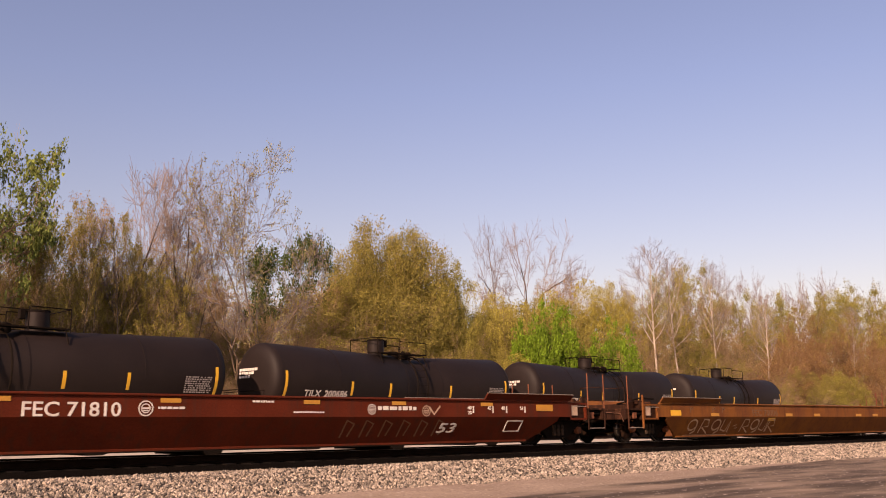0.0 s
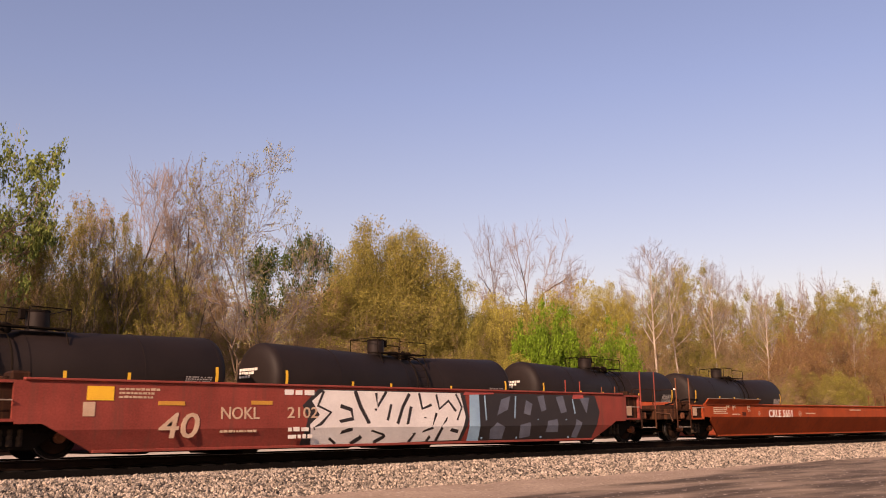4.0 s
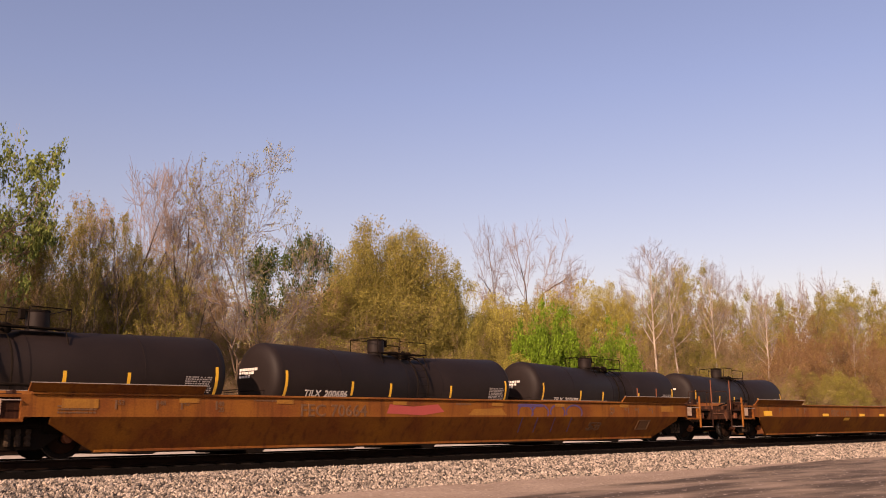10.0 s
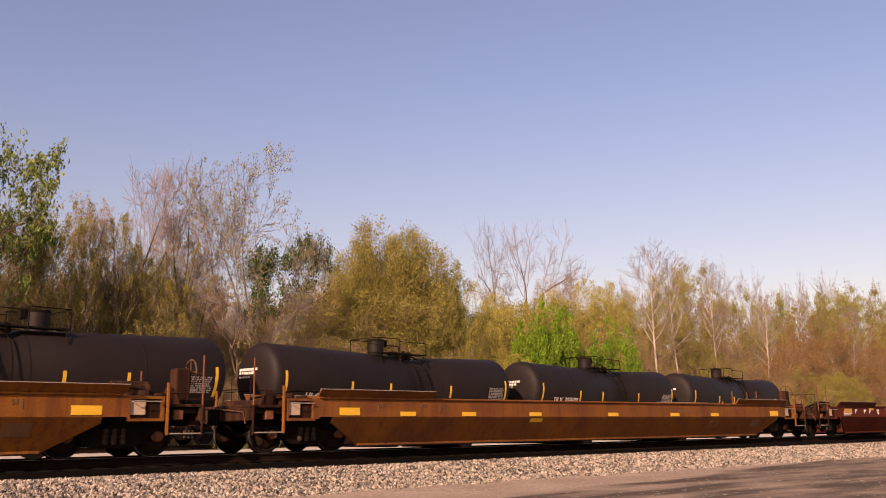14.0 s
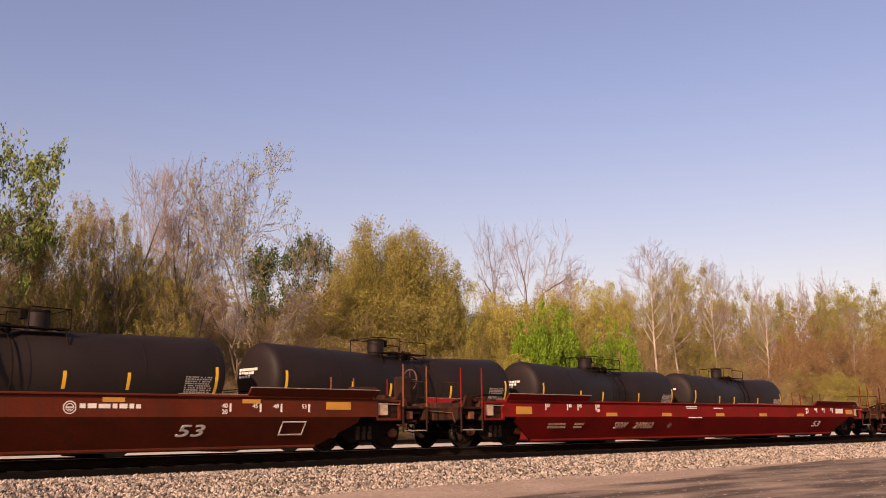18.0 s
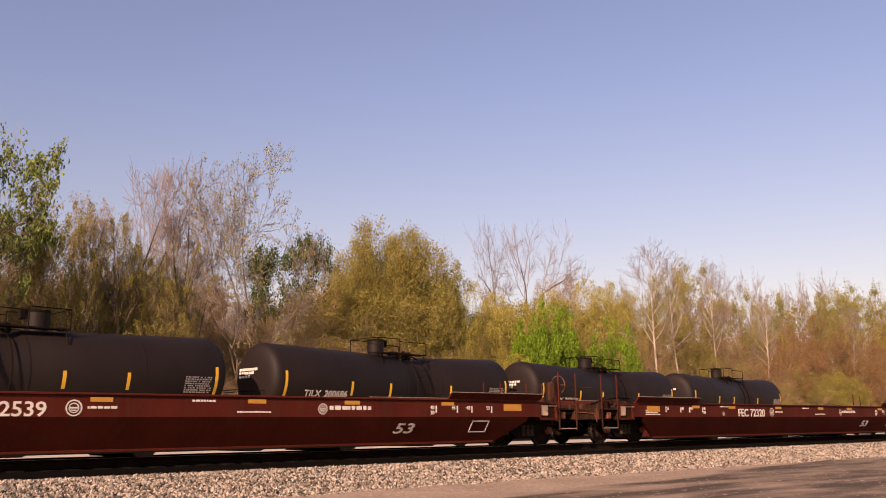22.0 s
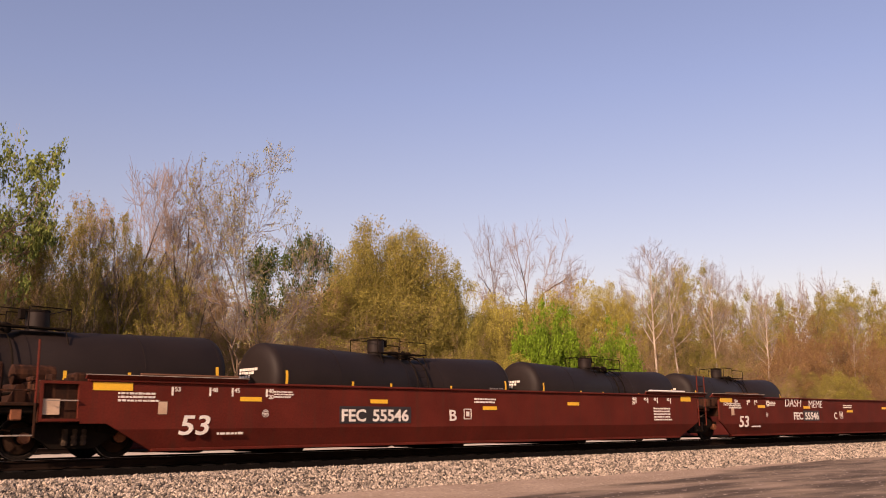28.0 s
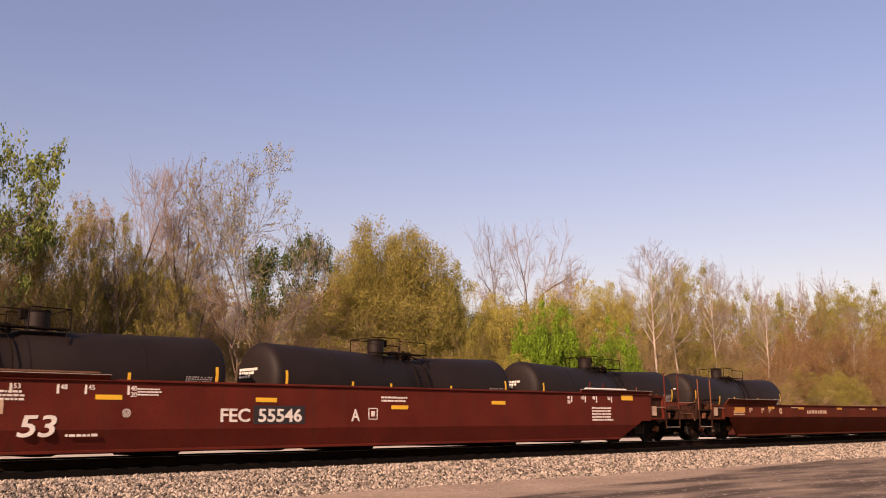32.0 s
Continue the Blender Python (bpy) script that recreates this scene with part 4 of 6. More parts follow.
# smears and slanting welded seam on the weathered car
car, h = made[5]
for cx, rx in ((2.6, 0.28), (3.2, 0.32), (3.9, 0.30), (4.6, 0.34)):
    stroke(car, loop(cx, 0.88, rx, 0.2, 200, -30), 0.05, SPRAY_PURPLE, 0.76)
    stroke(car, [(cx - 0.1, 0.74), (cx - 0.05, 0.35)], 0.04, SPRAY_PURPLE, 0.76)
spray(car, [(2.3, 1.02), (3.3, 1.02), (3.2, 1.10), (2.35, 1.10)], SPRAY_PURPLE, 0.76)
spray(car, [(-2.1, 0.84), (-1.0, 0.80), (-0.3, 0.88), (-0.5, 1.06), (-1.3, 1.0), (-2.0, 1.05)], SPRAY_RED, 0.76)
spray(car, [(0.5, 0.80), (1.9, 0.80), (1.7, 0.98), (0.7, 0.95)], P_YELLOW, 0.76)
low_text(car, "53", 5.32, 5.8, 0.42, 0.23, DARK_LETTER, 0.76)
spray(car, [(7.77, 0.38), (8.25, 0.38), (8.25, 0.66), (7.77, 0.66)], DARK_LETTER, 0.76, name="inspection_plate")
# faint chalky scrawls on the first car's lower side
car, h = made[0]
for k in range(6):
    x = 2.5 + 0.55 * k
    stroke(car, [(x, 0.30), (x + 0.05, 0.68), (x + 0.28, 0.60), (x + 0.2, 0.32)], 0.05, DARK_LETTER, 0.76)
ring_mark(car, 4.85, 0.90, 0.13, CREAM)
stroke(car, [(4.95, 1.0), (5.1, 0.82), (5.3, 1.02)], 0.05, CREAM, 0.76)
# the long pale scrawl
car, h = made[1]
for cx, kind in ((-8.0, 0), (-7.25, 1), (-6.6, 0), (-6.0, 2), (-4.7, 1), (-4.1, 0), (-3.5, 2), (-2.95, 1)):
    if kind == 0:
        stroke(car, loop(cx, 0.50, 0.24, 0.17) + [(cx + 0.25, 0.30), (cx + 0.05, 0.22)], 0.055, SPRAY_TAN, 0.76)
    elif kind == 1:
        stroke(car, [(cx - 0.25, 0.25), (cx - 0.2, 0.68), (cx + 0.1, 0.66), (cx + 0.2, 0.45), (cx - 0.15, 0.42), (cx + 0.28, 0.22)], 0.055, SPRAY_TAN, 0.76)
    else:
        stroke(car, [(cx - 0.2, 0.68), (cx - 0.22, 0.34), (cx + 0.1, 0.28), (cx + 0.22, 0.68), (cx + 0.26, 0.24)], 0.055, SPRAY_TAN, 0.76)
stroke(car, [(-5.5, 0.45), (-5.3, 0.50), (-5.35, 0.36), (-5.2, 0.40)], 0.03, SPRAY_TAN, 0.76)
stroke(car, [(-8.3, 0.18), (-5.7, 0.17)], 0.02, SPRAY_TAN, 0.76)

# short red car: white figures, two painted words as plain bulging forms
car, h = made[2]
B = 0.53
fit_text(car, "40", -6.0, -5.15, 0.36, 0.48, CREAM, 0.014, 0.15, y=-1.51)
fit_text(car, "NOKL", -4.68, -3.8, 0.72, 0.24, CREAM, 0.012)
fit_text(car, "2102", -3.12, -2.35, 0.74, 0.23, CREAM, 0.012)
scrawl_bars(car, -4.7, 0.42, 0.9, 0.08, 1, CREAM)
scrawl_bars(car, -6.8, 1.08, 0.8, 0.22, 3, CREAM)
scrawl_bars(car, -3.1, 0.25, 0.6, 0.3, 2, WHITE)
tape(car, -7.15, 1.19, 0.5, 0.26, REFLECT_YELLOW)
tape(car, -7.35, 0.90, 0.22, 0.26, CREAM)
spray(car, [(-2.75, 0.14), (-2.6, 0.75), (-2.75, 1.0), (-2.35, 1.36), (2.05, 1.36), (2.2, 0.7), (2.0, 0.14)], SPRAY_BLACK, B, 0.004)
spray(car, [(-2.45, 0.16), (-2.55, 0.6), (-2.3, 0.8), (-2.5, 1.1), (-2.2, 1.34), (1.9, 1.34), (2.08, 0.75), (1.9, 0.2), (-0.4, 0.16)], SPRAY_WHITE, B, 0.006)
for q, w in (([(-2.2, 1.32), (-2.35, 1.0), (-2.0, 0.86), (-2.25, 0.62), (-2.45, 0.5)], 0.07), ([(-1.75, 1.0), (-1.45, 0.92), (-1.4, 0.72), (-1.75, 0.66), (-1.7, 0.42), (-1.4, 0.5)], 0.09),
             ([(-1.35, 1.34), (-1.2, 1.0), (-0.95, 0.62), (-1.15, 0.3), (-1.4, 0.16)], 0.10), ([(-0.75, 1.3), (-0.7, 1.0), (-0.45, 1.34)], 0.08), ([(-0.75, 0.95), (-0.85, 0.45), (-0.5, 0.36), (-0.4, 0.7), (-0.3, 1.05)], 0.07),
             ([(-0.75, 0.18), (-0.5, 0.3), (-0.1, 0.62), (0.05, 1.0), (0.25, 1.3)], 0.09), ([(0.3, 1.0), (0.2, 0.6), (0.45, 0.36), (0.3, 0.17)], 0.09), ([(0.55, 1.32), (0.65, 0.95), (0.95, 1.05)], 0.07),
             ([(0.75, 0.75), (0.7, 0.42), (1.0, 0.5), (1.1, 0.85)], 0.08), ([(1.1, 1.3), (1.2, 0.95), (1.5, 1.15), (1.75, 0.9)], 0.07), ([(1.15, 0.18), (1.3, 0.5), (1.45, 0.72), (1.6, 0.45), (1.85, 0.4)], 0.09),
             ([(1.75, 1.32), (1.95, 1.0), (1.8, 0.7), (2.05, 0.45)], 0.06), ([(-2.0, 0.3), (-1.8, 0.17)], 0.06), ([(0.85, 0.17), (0.95, 0.3)], 0.08)):
    stroke(car, q, w, SPRAY_BLACK, B, 0.009)
spray(car, [(2.2, 0.14), (2.25, 1.36), (7.2, 1.36), (7.4, 0.9), (7.1, 0.14)], SPRAY_BLACK, B, 0.004)
for q in ([(2.2, 0.16), (2.22, 1.34), (2.55, 1.34), (2.6, 0.16)], [(3.0, 0.2), (2.95, 0.45), (3.2, 0.62), (3.5, 0.5), (3.45, 0.2)], [(3.2, 0.8), (3.35, 1.2), (3.7, 1.3), (3.6, 0.95)],
          [(4.1, 0.2), (4.05, 0.55), (4.45, 0.62), (4.5, 0.25)], [(4.2, 0.85), (4.3, 1.2), (4.55, 1.1), (4.45, 0.8)], [(4.75, 1.3), (5.0, 1.34), (5.1, 0.95), (4.9, 0.9)],
          [(5.1, 0.35), (5.15, 0.65), (5.55, 0.7), (5.6, 0.35)], [(5.5, 1.3), (5.8, 1.34), (5.95, 0.9), (5.7, 0.85)], [(6.2, 0.2), (6.35, 0.7), (6.6, 0.6), (6.45, 0.18)], [(6.5, 1.3), (6.95, 1.3), (6.8, 0.85)]):
    spray(car, q, SPRAY_PALE if q[0][0] < 3 else SPRAY_SLATE, B, 0.008)
for q in ([(2.75, 1.3), (2.8, 0.7), (2.7, 0.2)], [(3.9, 1.3), (3.85, 0.75), (4.0, 0.2)], [(4.75, 0.7), (4.95, 0.2)], [(5.9, 0.7), (6.1, 0.18)], [(6.2, 1.25), (6.3, 0.85)]):
    stroke(car, q, 0.05, SPRAY_PALE, B, 0.010)
spray(car, [(2.0, 1.30), (3.1, 1.34), (3.0, 1.44), (2.1, 1.44)], SPRAY_RED, B, 0.010)
spray(car, [(6.2, 1.25), (6.7, 1.28), (6.65, 1.42), (6.25, 1.42)], SPRAY_RED, B, 0.010)
tape(car, -5.75, 1.02, 0.55, 0.08, REFLECT_ORANGE)
tape(car, -3.75, 1.05, 0.5, 0.08, REFLECT_ORANGE)
scrawl_bars(car, -3.2, 1.15, 0.8, 0.2, 1, SPRAY_WHITE)

# orange car
car, h = made[3]
fit_text(car, "CRLE 5651", -5.15, -3.45, 0.755, 0.255, WHITE, 0.016)
load_marks(car, (-7.95, -7.55, -6.6), 0.98, CREAM, texts=("48", "45", "40"))
load_marks(car, (6.55, 7.1, 7.6), 0.94, WHITE, True, texts=("40", "45", "48"))
scrawl_bars(car, -8.75, 0.84, 0.9, 0.24, 4, CREAM)
scrawl_bars(car, -7.6, 0.80, 0.5, 0.07, 1, CREAM)
scrawl_bars(car, 8.15, 0.82, 0.75, 0.26, 4, CREAM)
scrawl_bars(car, -2.4, 0.84, 0.75, 0.07, 1, CREAM)
scrawl_bars(car, 1.3, 0.98, 1.1, 0.08, 1, CREAM)
ring_mark(car, -5.82, 0.88, 0.08, CREAM)
ring_mark(car, -2.86, 0.88, 0.11, CREAM)
low_text(car, "48", 5.38, 5.85, 0.44, 0.25, CREAM, 0.76)
spray(car, [(7.0, 0.46), (7.38, 0.46), (7.38, 0.68), (7.0, 0.68)], SPRAY_BLACK, 0.76, name="inspection_plate")
spray(car, [(-6.95, 0.80), (-6.7, 0.80), (-6.7, 0.92), (-6.95, 0.92)], P_DARK_RED, 0.76, name="patch")

# painted car: blue and white forms, then black ones with white cuts
car, h = made[4]
tape(car, -7.32, 1.19, 0.5, 0.24, REFLECT_YELLOW)
tape(car, -7.45, 0.91, 0.2, 0.22, CREAM)
scrawl_bars(car, -6.95, 1.05, 0.8, 0.24, 3, CREAM)
tape(car, 7.45, 1.19, 0.5, 0.22, REFLECT_YELLOW)
for q in ([(-5.73, 1.11), (-5.44, 1.08), (-5.0, 0.79), (-5.3, 0.43), (-5.39, 0.18), (-5.72, 0.19)],):
    spray(car, q, SPRAY_BLACK, B, 0.003)
for q in ([(-6.08, 0.79), (-6.06, 0.98), (-5.95, 1.01), (-5.9, 0.84), (-5.82, 0.76), (-5.78, 1.02), (-5.69, 1.08)],):
    stroke(car, q, 0.09, SPRAY_BLACK, B, 0.003)
for q in ([(-5.39, 0.17), (-5.32, 0.4), (-4.96, 0.99), (-4.8, 1.39), (-1.3, 1.39), (-1.11, 0.8), (-0.8, 0.62), (-0.81, 0.45), (-0.48, 0.23), (-0.77, 0.14), (-0.96, 0.13)],
          [(-0.54, 0.18), (-0.33, 0.32), (-0.08, 0.37), (0.03, 0.2), (-0.06, 0.13), (-0.3, 0.13)],):
    spray(car, q, SPRAY_WHITE, B, 0.005)
for q in ([(-5.11, 0.59), (-4.86, 1.02), (-4.71, 1.33), (-4.5, 1.35), (-4.45, 1.18), (-4.55, 1.13), (-4.56, 0.97), (-4.46, 0.66), (-4.31, 0.62), (-4.3, 0.51), (-5.1, 0.52)],
          [(-4.2, 1.28), (-3.97, 1.27), (-3.93, 1.16), (-3.97, 1.0), (-3.97, 0.74), (-3.87, 0.56), (-4.04, 0.55), (-4.14, 0.64)],
          [(-3.75, 1.29), (-3.37, 1.28), (-3.22, 1.1), (-3.0, 0.79), (-2.99, 0.57), (-3.54, 0.57), (-3.64, 0.79), (-3.56, 0.93), (-3.76, 0.97)],
          [(-3.17, 1.28), (-2.97, 1.29), (-2.93, 1.12), (-2.51, 1.27), (-2.17, 1.33), (-2.14, 1.19), (-2.32, 1.15), (-2.38, 1.02), (-2.68, 0.94), (-2.83, 0.87), (-2.96, 1.01)],
          [(-2.03, 1.13), (-1.95, 1.33), (-1.63, 1.31), (-1.42, 0.91), (-1.25, 0.51), (-1.66, 0.49), (-1.83, 0.57), (-2.17, 0.52), (-2.3, 0.72), (-2.1, 1.02)],
          [(-5.55, 1.24), (-5.45, 1.29), (-5.25, 1.24), (-5.15, 1.18), (-5.37, 1.14), (-5.5, 1.16)],
          [(-5.37, 1.02), (-5.24, 1.06), (-5.1, 0.98), (-5.17, 0.9), (-5.31, 0.92)],):
    spray(car, q, SPRAY_BLUE, B, 0.009)
for q in ([(-5.35, 0.23), (-5.11, 0.58), (-4.31, 0.58), (-4.25, 0.62), (-4.07, 0.62), (-4.03, 0.45), (-3.74, 0.14), (-5.34, 0.18)],
          [(-3.96, 0.56), (-3.63, 0.69), (-3.54, 0.58), (-3.37, 0.44), (-3.31, 0.56), (-3.22, 0.53), (-3.14, 0.13), (-3.68, 0.14)],
          [(-3.17, 0.52), (-2.75, 0.68), (-2.69, 0.13), (-3.09, 0.13)],
          [(-2.66, 0.55), (-2.48, 0.52), (-2.26, 0.35), (-2.16, 0.46), (-2.07, 0.13), (-2.61, 0.13)],
          [(-2.11, 0.55), (-1.21, 0.56), (-1.11, 0.39), (-0.79, 0.17), (-0.96, 0.13), (-2.01, 0.13)],):
    spray(car, q, SPRAY_PURPLE, B, 0.008)
for q in ([(-4.87, 1.18), (-5.07, 1.2), (-5.26, 1.3), (-5.43, 1.33), (-5.55, 1.27), (-5.52, 1.16), (-5.36, 1.11), (-5.07, 1.14)],
          [(-4.95, 0.98), (-5.1, 0.87), (-5.29, 0.87), (-5.38, 0.98), (-5.3, 1.07), (-5.08, 1.06)],
          [(-5.38, 0.18), (-5.35, 0.27), (-4.97, 0.92)],
          [(-4.07, 0.62), (-4.01, 0.43), (-3.72, 0.14)],
          [(-3.54, 0.58), (-3.36, 0.4), (-3.31, 0.56), (-3.22, 0.53), (-3.16, 0.13)],
          [(-2.75, 0.68), (-2.68, 0.13)],
          [(-2.48, 0.54), (-2.24, 0.32), (-2.14, 0.46), (-2.08, 0.13)],):
    stroke(car, q, 0.06, SPRAY_WHITE, B, 0.011)
for cx, cz, rx, rz in ((-1.79, 1.11, 0.16, 0.21),):
    spray(car, loop(cx, cz, rx, rz, 0, 330, 11), SPRAY_RED, B, 0.012)
for cx, cz, rx, rz in ((-4.16, 0.41, 0.07, 0.09), (-2.97, 0.53, 0.12, 0.13), (-1.57, 0.76, 0.09, 0.1),):
    spray(car, loop(cx, cz, rx, rz, 0, 330, 11), SPRAY_WHITE, B, 0.013)
for q in ([(-1.94, 0.26), (-1.81, 0.48), (-1.59, 0.25)],):
    spray(car, q, SPRAY_WHITE, B, 0.013)
for q in ([(-1.76, 0.26), (-1.72, 0.13)],):
    stroke(car, q, 0.11, SPRAY_WHITE, B, 0.013)
for q in ([(-4.8, 0.42), (-4.54, 0.39), (-4.27, 0.37)],
          [(-4.79, 0.35), (-4.32, 0.33)],):
    stroke(car, q, 0.05, SPRAY_TAN, B, 0.012)
for q in ([(-0.31, 0.92), (0.37, 1.0), (0.59, 0.74), (0.49, 0.48), (0.4, 0.17), (0.18, 0.44), (-0.07, 0.64)],
          [(0.34, 1.14), (0.72, 1.39), (0.95, 1.39), (0.65, 1.07), (0.46, 0.98)],
          [(3.54, 0.83), (3.64, 0.94), (4.3, 0.97), (4.34, 1.32), (4.47, 1.32), (4.52, 1.03), (5.28, 0.83), (4.63, 0.77), (4.76, 0.62), (4.56, 0.54), (4.66, 0.39), (4.53, 0.26), (4.42, 0.2), (4.02, 0.45)],):
    spray(car, q, SPRAY_PALE, B, 0.004)
for q in ([(0.37, 0.16), (0.46, 0.62), (0.79, 0.95), (0.95, 1.39), (4.26, 1.36), (4.3, 1.04), (3.64, 0.94), (3.57, 0.76), (4.19, 0.32), (4.34, 0.13)],):
    spray(car, q, SPRAY_BLACK, B, 0.006)
for q in ([(0.44, 0.92), (0.89, 0.93), (0.93, 1.04), (1.15, 1.06), (0.88, 0.81), (0.57, 0.84)],
          [(1.44, 1.39), (1.6, 1.39), (1.47, 1.11), (1.4, 0.79), (1.33, 0.79), (1.29, 1.07)],
          [(1.94, 1.39), (2.15, 1.39), (2.22, 1.17), (2.3, 0.79), (2.4, 0.69), (2.21, 0.58), (2.15, 0.74), (2.01, 1.12)],
          [(2.5, 1.39), (2.71, 1.39), (2.92, 1.31), (2.93, 1.05), (2.78, 1.13), (2.6, 1.33)],
          [(3.19, 0.66), (3.39, 0.79), (3.45, 0.63), (3.31, 0.36)],):
    spray(car, q, SPRAY_WHITE, B, 0.009)
for q in ([(3.27, 1.32), (3.86, 1.37), (3.35, 1.12)],):
    spray(car, q, SPRAY_BLUE, B, 0.009)
for q in ([(0.94, 1.39), (0.61, 1.04), (0.43, 1.01), (0.45, 0.92)],
          [(0.93, 0.84), (0.6, 0.59), (0.48, 0.46), (0.42, 0.6), (0.37, 0.17)],
          [(1.37, 0.76), (1.27, 0.54), (1.43, 0.56), (1.46, 0.76), (1.62, 0.76), (1.7, 0.16)],
          [(2.33, 0.56), (2.67, 0.16)],
          [(2.93, 1.05), (3.09, 0.83), (3.25, 0.63)],
          [(3.24, 1.35), (3.29, 1.06), (3.83, 1.36)],
          [(4.3, 1.33), (4.3, 0.97), (3.67, 0.94), (3.57, 0.76), (4.25, 0.24), (4.29, 0.39), (4.39, 0.13)],
          [(1.94, 0.95), (2.03, 0.63)],):
    stroke(car, q, 0.05, SPRAY_WHITE, B, 0.011)
for cx, cz, rx, rz in ((2.27, 0.36, 0.05, 0.09), (3.02, 0.58, 0.1, 0.14),):
    spray(car, loop(cx, cz, rx, rz, 0, 330, 11), SPRAY_WHITE, B, 0.012)
for cx, cz, rx, rz in ((1.58, 1.13, 0.08, 0.1), (2.34, 0.9, 0.09, 0.15), (2.24, 1.28, 0.07, 0.1), (1.68, 0.48, 0.1, 0.14), (2.89, 0.94, 0.11, 0.1), (2.84, 1.24, 0.08, 0.09),):
    spray(car, loop(cx, cz, rx, rz, 0, 330, 11), SPRAY_SLATE, B, 0.01)
for q in ([(6.01, 1.39), (6.19, 1.39), (6.38, 1.39), (6.35, 1.36), (6.04, 1.36)],
          [(-0.79, 1.39), (-0.37, 1.39), (-0.33, 1.23), (-0.71, 1.08)],):
    spray(car, q, SPRAY_RED, B, 0.01)
for q in ([(-0.12, 1.39), (-0.0, 1.39), (0.2, 1.39), (0.18, 1.39), (-0.11, 1.39)],):
    spray(car, q, SPRAY_WHITE, B, 0.012)
for x in (-5.68, -3.7, 0.04, 3.72):
    tape(car, x, 1.02, 0.5, 0.11, REFLECT_YELLOW, y=-1.516)

# bright red car
car, h = made[9]
for x in (-5.66, -2.9, 0.17, 2.98, 5.7):
    tape(car, x, 0.83, 0.5, 0.10, REFLECT_ORANGE)
tape(car, -9.4, 0.93, 0.6, 0.20, REFLECT_ORANGE)
tape(car, 9.75, 0.95, 0.6, 0.18, REFLECT_ORANGE)
for x0, x1, text in ((-5.37, -4.74, "SMW"), (-4.39, -3.43, "210662")):
    low_text(car, text, x0, x1, 0.42, 0.22, CREAM, 0.76, 0.2)
load_marks(car, (-8.55, -7.65, -7.2, -6.4), 0.94, WHITE)
load_marks(car, (8.3, 7.6, 7.0, 6.3), 0.92, WHITE, True)
low_text(car, "53", 6.9, 7.5, 0.40, 0.24, WHITE, 0.76)
scrawl_bars(car, -8.3, 0.42, 0.75, 0.20, 2, CREAM, low_tilt(0.76), skin(0.42, 0.76, 0.008))
scrawl_bars(car, -7.2, 0.42, 0.4, 0.20, 2, CREAM, low_tilt(0.76), skin(0.42, 0.76, 0.008))
scrawl_bars(car, -1.8, 1.0, 0.7, 0.1, 2, WHITE)
scrawl_bars(car, -0.2, 1.0, 0.6, 0.06, 1, WHITE)
scrawl_bars(car, -1.7, 0.70, 0.8, 0.05, 1, WHITE)
ring_mark(car, -2.56, 0.52, 0.10, CREAM).matrix_basis = pose(-2.56, skin(0.5, 0.76, 0.008), 0.5, rx=90 + low_tilt(0.76))
part("notice_plate", Shape().box(-0.3, 0.3, -0.09, 0.09, -0.004, 0.004), WHITE, car, "white notice plate", pose(8.9, -1.506, 0.98, rx=90))

